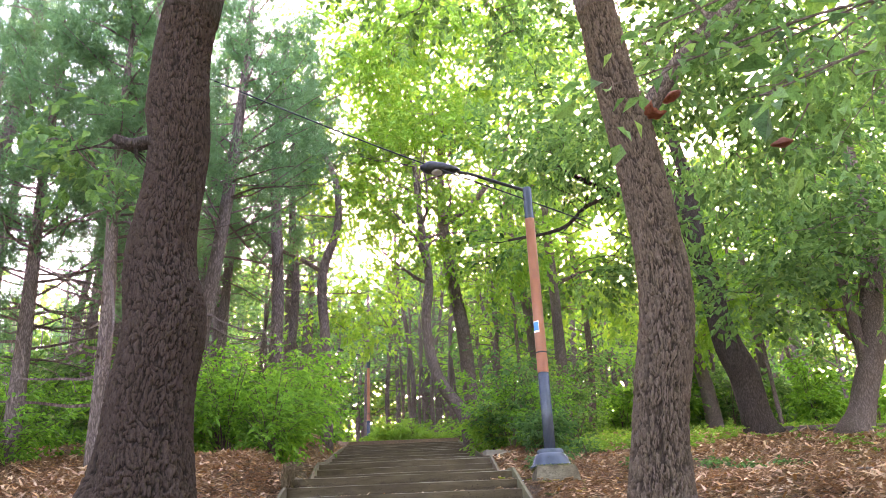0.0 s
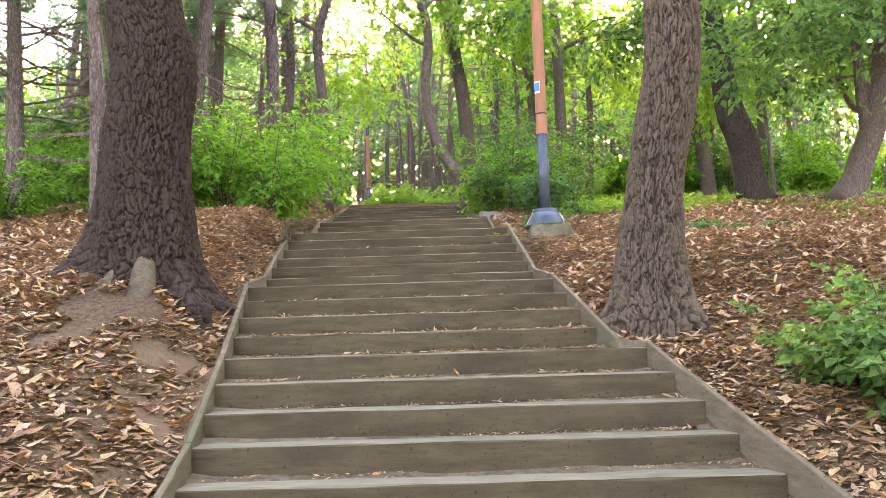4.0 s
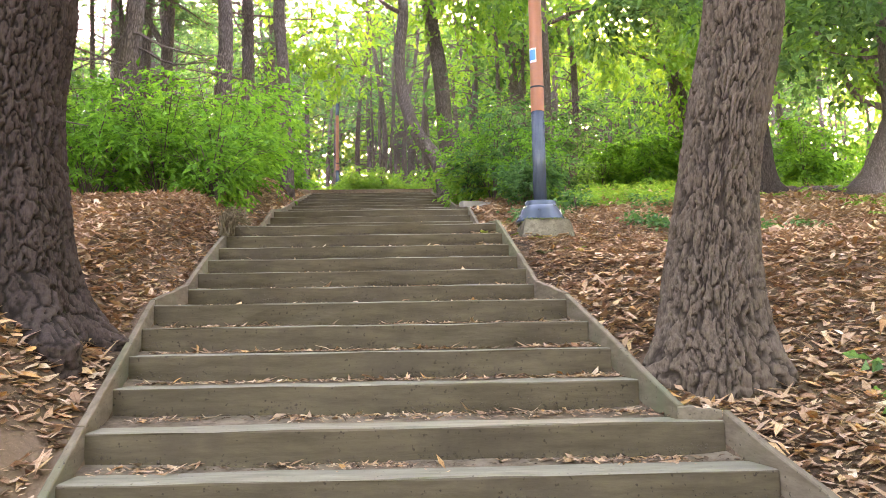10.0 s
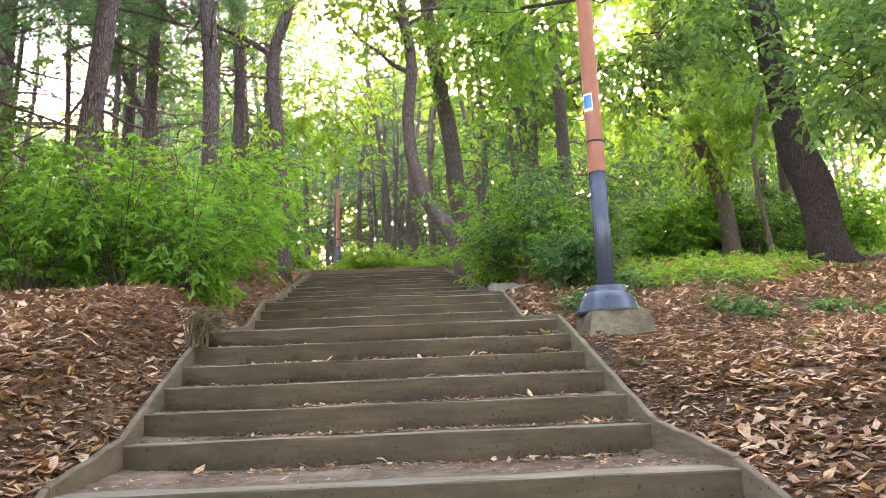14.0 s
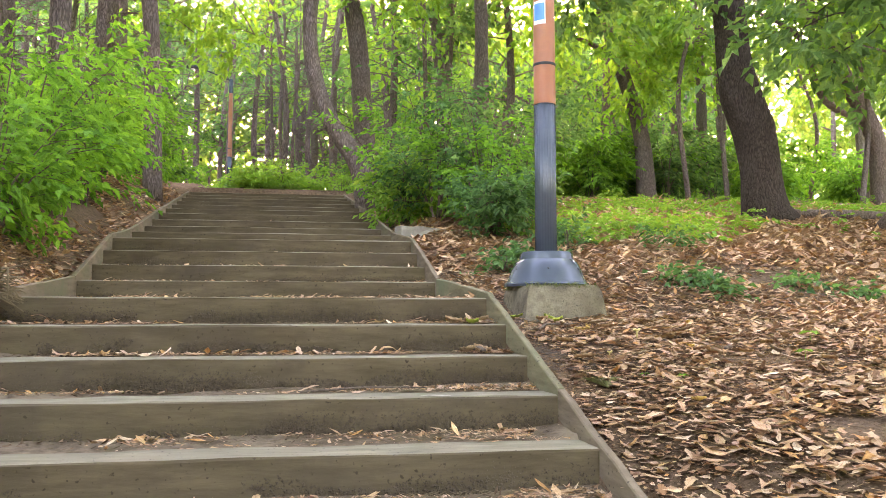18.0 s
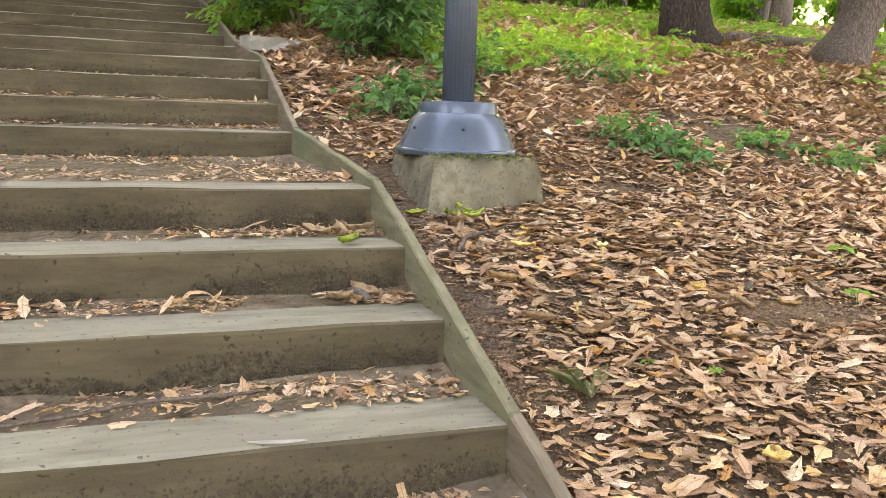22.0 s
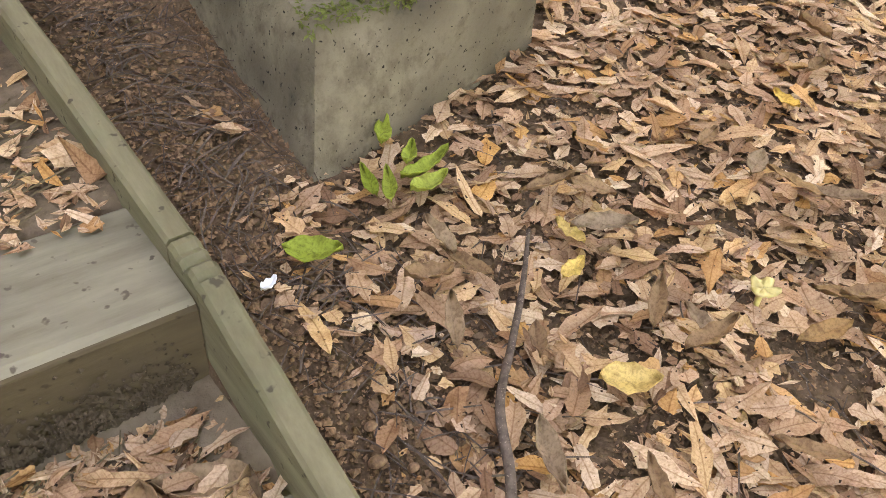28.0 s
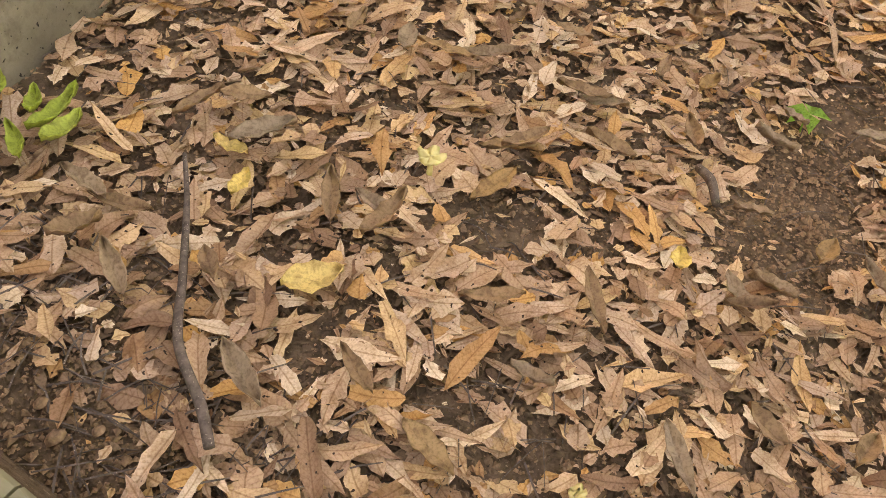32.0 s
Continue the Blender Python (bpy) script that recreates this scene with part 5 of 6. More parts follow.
def shrub(name, base, size, label, leaf, stems=9, per_point=3, per=6, leaf_size=0.09, narrow=0.5, group="undergrowth", droop=0.0):
    """A shrub: many thin stems from one foot with leaves along them."""
    bush = tagged(empty(name, base), label, "shrub", group)
    tubes, shoots = [], []
    w, h = size
    for i in range(stems):
        a = rng.random() * 6.283
        out = rng.uniform(0.2, 1.0) * w
        top = h * rng.uniform(0.6, 1.1) * (1 - 0.35 * (out / w) ** 2)
        rows = [(rng.normal(0, 0.06 * w), rng.normal(0, 0.06 * w), -0.03, 0.012), (math.cos(a) * out * 0.4, math.sin(a) * out * 0.4, top * 0.55, 0.009), (math.cos(a) * out, math.sin(a) * out, top, 0.004)]
        tubes.append(tube(rows, 3, 6, 0, False))
        c = curve(rows, 14)
        for j in range(5):
            k = int(rng.integers(3, 14))
            d = unit(np.array([math.cos(a), math.sin(a), 0.1]) + rng.normal(0, 0.8, 3) * (1, 1, 0.35))
            t = curve(wander(c[k, :3], d, rng.uniform(0.25, 0.55) * min(1.0, w), 3, 0.005, 0.002, 0.0, 0.15), 6)
            tubes.append(tube(np.c_[t[:, :3], np.linspace(0.005, 0.002, 6)], 3, 3, 0, False))
            shoots.append((t[1:, :3], unit(np.gradient(t[:, :3], axis=0))[1:]))
    v, f = joined(tubes)
    tagged(part("stem_work", mesh_of("stem_work", v, f, M_STICK), M_STICK, bush), kind="stuff")
    v, f = crown_leaves(shoots, per_point, per, leaf_size, 0.07, narrow)
    tagged(part("foliage", mesh_of("foliage", v, f, leaf), leaf, bush), kind="stuff")
    return bush


def place_shrub(x, y, *a, **k):
    return shrub("shrub", g3(x, y), *a, **k)


def undergrowth():
    L = "bright green leafy shrub on the bank beside the steps"
    for x, y, w, h, m in ((-2.75, 12.7, 0.7, 1.1, M_LEAF), (-3.5, 12.9, 1.0, 1.4, M_LEAF_Y), (-4.4, 12.7, 1.1, 1.3, M_LEAF), (-3.0, 14.0, 1.0, 1.7, M_LEAF_Y), (-4.0, 14.5, 1.2, 1.7, M_LEAF), (-5.4, 13.4, 1.2, 1.5, M_LEAF_Y), (-2.95, 15.6, 0.9, 1.7, M_LEAF_Y),
                       (-6.4, 11.6, 1.1, 1.1, M_LEAF_Y), (-7.4, 10.4, 1.2, 1.0, M_LEAF_Y), (-3.2, 17.4, 1.0, 1.6, M_LEAF_Y), (-5.5, 15.8, 1.4, 1.8, M_LEAF), (-7.6, 13.5, 1.4, 1.6, M_LEAF_Y), (-9.0, 11.5, 1.5, 1.5, M_LEAF_Y), (-3.4, 21.5, 1.1, 1.5, M_LEAF_Y)):
        place_shrub(x, y, (w, h * rng.uniform(0.9, 1.35)), L, M_SHRUB, 15, 1, 5, 0.115)
    L = "dense green shrub with drooping leaf sprays beside the steps"
    for x, y, w, h, m in ((1.35, 16.6, 0.75, 1.9, M_LEAF_D), (1.9, 16.0, 0.8, 1.5, M_SHRUB), (1.0, 18.2, 0.8, 1.7, M_SHRUB), (2.3, 17.4, 1.0, 2.0, M_LEAF), (1.75, 15.0, 0.55, 0.8, M_LEAF_D), (2.9, 18.6, 1.2, 1.9, M_LEAF), (1.6, 20.0, 1.2, 2.1, M_LEAF), (0.95, 17.0, 0.5, 0.9, M_LEAF_Y)):
        place_shrub(x, y, (w * 1.15, h * 1.1), L, m, 12, 1, 5, 0.11)
    # yellow-green clump and low growth at the stair head
    for x, y, w, h in ((-2.1, 26.0, 0.5, 0.45), (-1.6, 26.2, 0.6, 0.8), (-1.05, 26.3, 0.55, 0.6), (-0.6, 26.6, 0.5, 0.4), (-1.5, 27.4, 0.8, 0.9), (1.3, 24.6, 0.6, 0.7), (0.5, 29.5, 1.0, 1.2), (1.8, 27.0, 0.9, 1.3)):
        place_shrub(x, y, (w, h), "low yellow-green thicket at the stair head", M_LEAF_Y, 9, 1, 6, 0.1)
    # low shrub near the foot of the steps
    place_shrub(2.88, 5.3, (0.62, 0.72), "low green shrub with maple-like leaves on the leaf-covered bank", M_LEAF, 20, 1, 6, 0.085, 0.7)
    place_shrub(3.0, 4.7, (0.62, 0.8), "low green shrub with maple-like leaves on the leaf-covered bank", M_LEAF, 20, 1, 6, 0.085, 0.7)
    # small plants in the leaf litter
    L = "small dark green herb growing through dry leaves"
    for x, y, w, h in ((3.03, 12.7, 0.17, 0.14), (3.2, 12.5, 0.12, 0.1), (4.2, 12.8, 0.16, 0.13), (4.45, 12.5, 0.1, 0.1), (5.3, 12.6, 0.17, 0.14), (1.75, 13.6, 0.24, 0.24), (1.45, 13.2, 0.16, 0.2), (2.4, 14.2, 0.26, 0.3), (3.6, 14.4, 0.26, 0.22)):
        tagged(shrub("herb", g3(x, y), (w * 0.75, h), L, M_LEAF_D, 4, 1, 3, 0.085, 0.62), category="plant")
    # copies further off
    r2 = random.Random(11)
    protos = [shrub("shrub", g3(11 + 2 * i, 30 + i), (1.5, 2.0 + 0.3 * i), "bushy green undergrowth shrub under the trees", (M_SHRUB, M_LEAF, M_SHRUB)[i], 11, 1, 7, 0.2, 0.5) for i in range(3)]
    n = 0
    while n < 150:
        x, y = r2.uniform(-26, 28), r2.uniform(9, 52)
        if -6.5 < x < 3.2 and y < 33 or (3 < x < 18 and y < 27) or (x > 2 and y < 15) or abs(x + 2.2) < 2.8 and y < 44:
            continue
        ob = copy_thing(r2.choice(protos), Matrix.Translation((x, y, ground_at(x, y) - 0.05)) @ Matrix.Rotation(r2.uniform(0, 6.28), 4, "Z"))
        n += 1


undergrowth()


def ground_cover():
    """Low creeping green between the trees."""
    at = []
    for cx, cy, rx, ry, n in ((3.5, 15.4, 1.3, 0.8, 110), (4.6, 16.2, 1.5, 0.9, 150), (2.6, 14.9, 0.6, 0.5, 90), (6.0, 20.5, 4.0, 2.2, 420), (12.0, 21.0, 4.0, 3.5, 500), (-2.15, 8.85, 0.05, 0.05, 3), (-7.5, 8.8, 2.0, 0.9, 200), (8.0, 14.0, 2.0, 1.5, 90), (-1.4, 27.0, 2.0, 1.0, 130)):
        p = rng.normal(0, 0.5, (n, 2)) * (rx, ry) + (cx, cy)
        at.append(p)
    p = np.concatenate(at)
    p = p[(p[:, 0] < tab(LEFT, p[:, 1]) - 0.2) | (p[:, 0] > tab(RIGHT, p[:, 1]) + 0.2) | (p[:, 1] > 25.5)]
    z = land(p[:, 0], p[:, 1])
    pts = np.c_[p, z + rng.uniform(0.02, 0.16, len(p))]
    out = unit(rng.normal(0, 1, (len(p), 3)) * (1, 1, 0.2) + (0, 0, 0.25))
    v, f = sprigs(pts, out, 8, 0.085, 0.22, 0.05, 0.55)
    tagged(new("ground_cover", mesh_of("ground_cover", v, f, M_LEAF_Y)), "low creeping green plants under the trees", "plants", kind="stuff")


ground_cover()


def far_woods():
    """The dense edge of the woods all round, beyond the single trees: leaves, and the trunks among them."""
    # Rows at negative y are never in view; added to block low sky light.
    for x0, y0, x1, y1, n, high in ((-34, 66, 34, 66, 12000, 15), (-36, 0, -36, 68, 5000, 13), (38, 68, 38, 0, 5000, 13), (38, -19, -36, -19, 4000, 5), (-36, -17, -36, 0, 1200, 11), (38, 0, 38, -17, 1200, 11)):
        u = rng.random(n)
        x, y = x0 + (x1 - x0) * u + rng.normal(0, 1.8, n), y0 + (y1 - y0) * u + rng.normal(0, 1.8, n)
        top = high + 5 * vnoise(np.stack([x * 0.25, y * 0.25, np.zeros(n)], 1))
        z = land(x, y, False) + top * rng.random(n) ** 0.85
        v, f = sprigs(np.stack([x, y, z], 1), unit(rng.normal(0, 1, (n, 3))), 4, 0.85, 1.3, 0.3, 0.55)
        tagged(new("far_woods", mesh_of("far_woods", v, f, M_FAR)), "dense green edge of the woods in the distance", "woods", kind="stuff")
    tubes = []
    for i in range(130):
        x, y = rng.uniform(-30, 30), rng.uniform(52, 63)
        z, a, b = ground_at(x, y), rng.normal(0, 0.5), rng.normal(0, 0.8)
        r = rng.uniform(0.07, 0.2)
        tubes.append(tube([(x, y, z - 0.1, r), (x + a, y, z + 5, r * 0.8), (x + a + b, y, z + 13, r * 0.35)], 5, 9, 0, False))
        for j in range(7):
            h = rng.uniform(1.5, 11)
            q = (x + a * h / 6, y, z + h)
            tubes.append(tube(wander(q, (rng.choice([-1, 1]), rng.normal(0, 0.5), rng.uniform(-0.2, 0.5)), rng.uniform(1, 2.8), 4, r * 0.35, 0.012, 0.0, 0.2), 3, 5, 0, False))
    v, f = joined(tubes)
    tagged(new("far_trunks", mesh_of("far_trunks", v, f, M_BARK, True)), "grey trunks and bare branches in the distant woods", "woods", kind="stuff")


far_woods()

# ---- fallen leaves ----


def dry_leaves(x, y, z, size, lift=0.1, fine=True, flat=1.0):
    """Broad pointed leaves lying on the ground, folded along the midrib, ragged, curled or broken short. Gives vertices, faces and each vertex's place across and along its leaf."""
    n = len(x)
    a = rng.random(n) * 6.283
    curled = np.where(rng.random(n) < 0.22, 2.6, 1.0) * flat
    tilt = rng.normal(0, lift, (n, 2))
    L = size * rng.choice([0.3, 0.55, 0.85, 1.15, 1.45], n, p=[0.32, 0.22, 0.18, 0.16, 0.12]) * rng.uniform(0.9, 1.1, n)
    W = np.minimum(size * rng.uniform(0.2, 0.44, n), L * 0.6)
    fold = rng.normal(0.05, 0.16, n) * curled
    bend = rng.normal(0.02, 0.11, n) * curled
    twist = rng.normal(0, 0.25, n) * curled
    side = rng.normal(0, 0.14, n)
    rows = np.linspace(0, 1, 8) if fine else np.array([0.0, 0.4, 1.0])
    across = np.array([1.0, 0.5, 0.0, -0.5, -1.0]) if fine else np.array([1.0, 0.0, -1.0])
    k, c = len(rows), len(across)
    cut0, cut1 = np.where(rng.random(n) < 0.3, rng.uniform(0, 0.4, n), 0.0), np.where(rng.random(n) < 0.3, rng.uniform(0.6, 1, n), 1.0)
    ue = cut0[:, None] + (cut1 - cut0)[:, None] * rows[None]
    wide = np.maximum(np.sin(np.pi * np.clip(ue, 0, 1) ** 0.8), 0) ** 0.8 * 0.5 + 0.015
    wide = wide * (1 + rng.normal(0, 0.14, wide.shape))
    u = np.repeat(ue, c, 1)
    s = np.repeat(wide, c, 1) * np.tile(across, k)[None]
    m = k * c
    tri = []
    for r in range(k - 1):
        for q in range(c - 1):
            o = r * c + q
            tri += [[o, o + 1, o + c + 1], [o, o + c + 1, o + c]]
    edge = np.abs(np.tile(across, k))[None] > 0.9
    lx = (u - 0.5) * L[:, None] + rng.normal(0, 0.03, (n, m)) * L[:, None] * edge
    ly = s * W[:, None] * (1 + rng.normal(0, 0.2, (n, m)) * edge) + (u - 0.5) ** 2 * side[:, None] * L[:, None]
    h = u - 0.5
    lz = np.abs(s) * fold[:, None] * W[:, None] + h**2 * bend[:, None] * L[:, None] * 1.6 + h * s * twist[:, None] * W[:, None] + rng.normal(0, 0.035, (n, m)) * W[:, None] * edge
    lz = lz + tilt[:, :1] * lx + tilt[:, 1:] * ly
    lz = lz - lz.min(1)[:, None] * 0.85
    ca, sa = np.cos(a)[:, None], np.sin(a)[:, None]
    v = np.stack([x[:, None] + lx * ca - ly * sa, y[:, None] + lx * sa + ly * ca, z[:, None] + lz], -1).reshape(-1, 3)
    base = (np.arange(n) * m)[:, None]
    f = np.concatenate([base + [t] for t in tri], 1).reshape(-1, 3)
    place = np.stack([(s * W[:, None]).ravel(), (lx + L[:, None]).ravel(), np.zeros(n * m)], 1)
    return v, f, place


def leaf_mesh(name, pieces, material):
    """One mesh of many leaves, with the attribute rib: metres across the leaf from its midrib and along it."""
    v, f = joined_np([q[:2] for q in pieces])
    me = mesh_of(name, v, f, material, True)
    me.attributes.new("rib", "FLOAT_VECTOR", "POINT").data.foreach_set("vector", np.concatenate([q[2] for q in pieces]).ravel())
    return me


def litter():
    areas, near, under = [], [], []

    def sow(x0, x1, y0, y1, density, size, keep=0.42, seed=0.0, fine=False):
        soft = 0.35
        n = int((x1 - x0 + 2 * soft) * (y1 - y0 + 2 * soft) * density)
        x, y = rng.uniform(x0 - soft, x1 + soft, n), rng.uniform(y0 - soft, y1 + soft, n)
        e = np.minimum(np.minimum(x - x0, x1 - x), np.minimum(y - y0, y1 - y)) + soft
        edge = rng.random(n) < e / (2 * soft)
        ok = (x > tab(RIGHT, y) + 0.09) | (x < tab(LEFT, y) - 0.09) | (y < 1.0)
        d = np.hypot(x - 1.68, y - 6.78) > 0.42
        d &= np.hypot(x + 2.55, y - 6.95) > 0.55
        c, s_ = math.cos(radians(18)), math.sin(radians(18))
        px, py = x - 1.44, y - 11.945
        d &= (np.maximum(np.abs(px * c + py * s_), np.abs(py * c - px * s_)) > 0.4)
        gap = vnoise(np.stack([x * 1.1, y * 1.1, np.full(n, seed)], 1)) * 0.6 + vnoise(np.stack([x * 4, y * 4, np.full(n, seed)], 1)) * 0.4
        bare = np.exp(-(((x + 2.35) / 0.5) ** 2 + ((y - 6.1) / 0.45) ** 2)) * 2.4 + 2.6 * np.exp(-((x - tab(RIGHT, y) - 0.09) / 0.15) ** 2) * smooth((y - 9.9) / 0.5) * smooth((12.5 - y) / 0.4)
        bare = bare + 1.3 * np.exp(-(((x - 2.25) / 0.3) ** 2 + ((y - 10.3) / 0.3) ** 2)) + 0.8 * np.exp(-(((x - 1.85) / 0.16) ** 2 + ((y - 10.72) / 0.12) ** 2)) + 0.9 * np.exp(-(((x - 1.9) / 0.3) ** 2 + ((y - 9.1) / 0.25) ** 2))
        ok &= edge & d & (gap > keep * 0.75 + bare * 0.22)
        x, y = x[ok], y[ok]
        z = land(x, y) + rng.uniform(0.0, 0.022, len(x))
        if fine:
            near.append(dry_leaves(x, y, z, np.full(len(x), size), 0.17, True))
            m = len(x) * 3
            bx, by = np.repeat(x, 3) + rng.normal(0, 0.05, m), np.repeat(y, 3) + rng.normal(0, 0.05, m)
            under.append(dry_leaves(bx, by, land(bx, by) + 0.002, np.full(m, size) * rng.uniform(0.1, 0.5, m), 0.12, False))
            bx, by = x + rng.normal(0, 0.08, len(x)), y + rng.normal(0, 0.08, len(x))
            areas.append(dry_leaves(bx, by, land(bx, by) + rng.uniform(0.004, 0.02, len(x)), np.full(len(x), size) * rng.uniform(0.15, 0.45, len(x)), 0.15, False))
        else:
            areas.append(dry_leaves(x, y, z, np.full(len(x), size), 0.25, False, 1.2))

    sow(-15.0, -4.8, -1.0, 26.0, 48, 0.22, 0.35, 7.0)
    sow(4.4, 17.0, -1.0, 26.0, 48, 0.22, 0.35, 7.0)
    sow(-5.0, 4.6, -4.0, 3.2, 120, 0.16, 0.3, 7.0)
    sow(0.9, 3.1, 8.6, 12.2, 1250, 0.09, 0.4, 0.0, True)
    sow(3.1, 3.4, 9.2, 12.6, 1400, 0.085, 0.3, 0.0)
    sow(0.9, 3.1, 12.2, 12.6, 1400, 0.085, 0.3, 0.0)
    sow(0.9, 4.6, 3.6, 8.6, 1500, 0.104, 0.1, 2.0)
    sow(3.1, 4.6, 8.6, 9.2, 1200, 0.11, 0.1, 2.0)
    sow(0.9, 3.6, 12.6, 13.6, 1100, 0.1, 0.1, 2.0)
    sow(3.4, 4.6, 9.2, 12.6, 1100, 0.1, 0.15, 2.0)
    sow(4.6, 9.0, 8.0, 17.5, 1000, 0.13, 0.02, 2.0)
    sow(0.6, 4.6, 13.4, 16.5, 950, 0.12, 0.06, 3.0)
    sow(0.6, 4.6, 16.5, 21.0, 240, 0.13, 0.3, 3.0)
    sow(4.4, 10.0, 3.6, 8.3, 420, 0.15, 0.1, 2.0)
    sow(-5.0, -1.2, 2.8, 8.0, 1100, 0.112, 0.16, 4.0)
    sow(-6.0, -1.8, 8.0, 13.0, 1400, 0.105, 0.2, 5.0)
    sow(-4.5, -2.0, 13.0, 22.0, 360, 0.13, 0.4, 6.0)
    sow(9.0, 14.0, 10.0, 22.0, 260, 0.17, 0.2, 6.0)
    tagged(new("leaf_litter", leaf_mesh("leaf_litter", near, M_LITTER)), "thick litter of broad tan, pinkish and orange-brown leaves", "dry leaves", kind="stuff")
    tagged(new("leaf_litter", leaf_mesh("leaf_litter", areas, M_LITTER)), "thick litter of curled tan and brown leaves under the trees", "dry leaves", kind="stuff")
    tagged(new("leaf_mould", leaf_mesh("leaf_mould", under, M_ROT)), "dark rotted leaf pieces under the fresh litter", "dry leaves", kind="stuff")


def joined_np(pieces):
    vs, fs, at = [], [], 0
    for v, f in pieces:
        vs.append(v)
        fs.append(np.asarray(f) + at)
        at += len(v)
    return np.concatenate(vs), np.concatenate(fs)


litter()


def tread_scraps():
    """Leaf scraps caught at the foot of each riser and in the tread corners."""
    pcs, old = [], []
    for k in sorted(NOSE_Y):
        y0, z = NOSE_Y[k], nose_z(k)
        y1 = NOSE_Y.get(k + 1, y0 + 1.0)
        xl, xr = float(tab(LEFT, y0)) + 0.03, float(tab(RIGHT, y0)) - 0.03
        n = 5200 if k == 14 else 1300 if 3 <= k <= 16 else 400
        back = rng.random(n) < (0.15 if k == 14 else 0.62)
        x = rng.uniform(xl, xr, n)
        corner = rng.random(n) < 0.25
        x = np.where(corner, xr - np.abs(rng.normal(0, 0.22, n)), x)
        y = np.where(back, y1 - np.abs(rng.normal(0, 0.09, n)) - 0.02, rng.uniform(y0 + 0.2, max(y0 + 0.25, y1 - 0.03), n))
        ok = (y > y0 + 0.06) & (x > xl) & (x < xr)
        thin = vnoise(np.stack([x * 2.2, y * 3, np.full(n, k * 3.1)], 1)) > 0.38
        ok &= thin
        pcs.append(dry_leaves(x[ok], y[ok], np.full(ok.sum(), z + 0.006), rng.choice([0.03, 0.045, 0.06, 0.085], ok.sum(), p=[0.5, 0.28, 0.14, 0.08]), 0.2, 11 <= k <= 13))
        if 3 <= k <= 16:
            m = 900 if k == 14 else 500
            x, y = rng.uniform(xl, xr, m), np.maximum(y0 + 0.24, y1 - 0.03 - np.abs(rng.normal(0, 0.1, m)))
            old.append(dry_leaves(x, y, np.full(m, z + 0.004), rng.uniform(0.012, 0.05, m), 0.25, False))
    tagged(new("leaf_scraps", leaf_mesh("leaf_scraps", pcs, M_LITTER)), "dry leaf scraps gathered along the stair treads", "dry leaves", kind="stuff")
    tagged(new("leaf_scraps", leaf_mesh("leaf_scraps", old, M_ROT)), "dark rotted leaf crumbs along the stair treads", "dry leaves", kind="stuff")


tread_scraps()


def debris():
    """Twigs, needles and crumbs of soil on the ground beside the steps."""
    pcs = []
    n = 2600
    x, y = rng.uniform(0.92, 3.2, n), rng.uniform(9.6, 13.0, n)
    x[:1100] = rng.normal(1.05, 0.12, 1100)
    y[:1100] = rng.uniform(10.2, 12.4, 1100)
    ok = x > tab(RIGHT, y) + 0.06
    x, y = x[ok], y[ok]
    z = land(x, y) + 0.008
    for i in range(len(x)):
        a, L = rng.random() * 6.283, rng.uniform(0.03, 0.11)
        dx, dy = math.cos(a) * L, math.sin(a) * L
        r = rng.uniform(0.0008, 0.002)
        pcs.append(tube([(x[i], y[i], z[i], r), (x[i] + dx * 0.5 + rng.normal(0, 0.004), y[i] + dy * 0.5, z[i] + 0.008, r), (x[i] + dx, y[i] + dy, z[i] + rng.uniform(0, 0.012), r * 0.6)], 3, 4, 0, False))
    v, f = joined(pcs)
    tagged(new("fallen_twigs", mesh_of("fallen_twigs", v, f, M_STICK)), "fine dead twigs and needles on the soil", "twigs", kind="stuff")


debris()


def tread_needles():
    """Dry needles and straw trodden into the treads beside the beams."""
    pcs = []
    for k in range(9, 15):
        ya, yb, m = NOSE_Y[k] + 0.25, NOSE_Y[k + 1] - 0.012, 3000 if k == 14 else 560
        x = float(tab(RIGHT, ya)) - 0.06 - np.abs(rng.normal(0, 0.8, m))
        y = yb - (yb - ya) * rng.random(m) ** 1.5
        for px, py in zip(x, y):
            a, s = rng.normal(0, 0.7), rng.uniform(0.02, 0.06)
            if py + abs(math.sin(a)) * s > yb or px + s > tab(RIGHT, ya) - 0.03:
                continue
            z, r = nose_z(k) + rng.uniform(0.0, 0.008), rng.uniform(0.0008, 0.0016)
            pcs.append(tube([(px, py, z, r), (px + math.cos(a) * s, py + abs(math.sin(a)) * s, z + rng.uniform(0, 0.01), r)], 3, 2, 0, False))
    v, f = joined(pcs)
    tagged(new("dry_needles", mesh_of("dry_needles", v, f, M_STRAW)), "dry straw-coloured needles strewn over the stair treads", "needles", kind="stuff")


tread_needles()


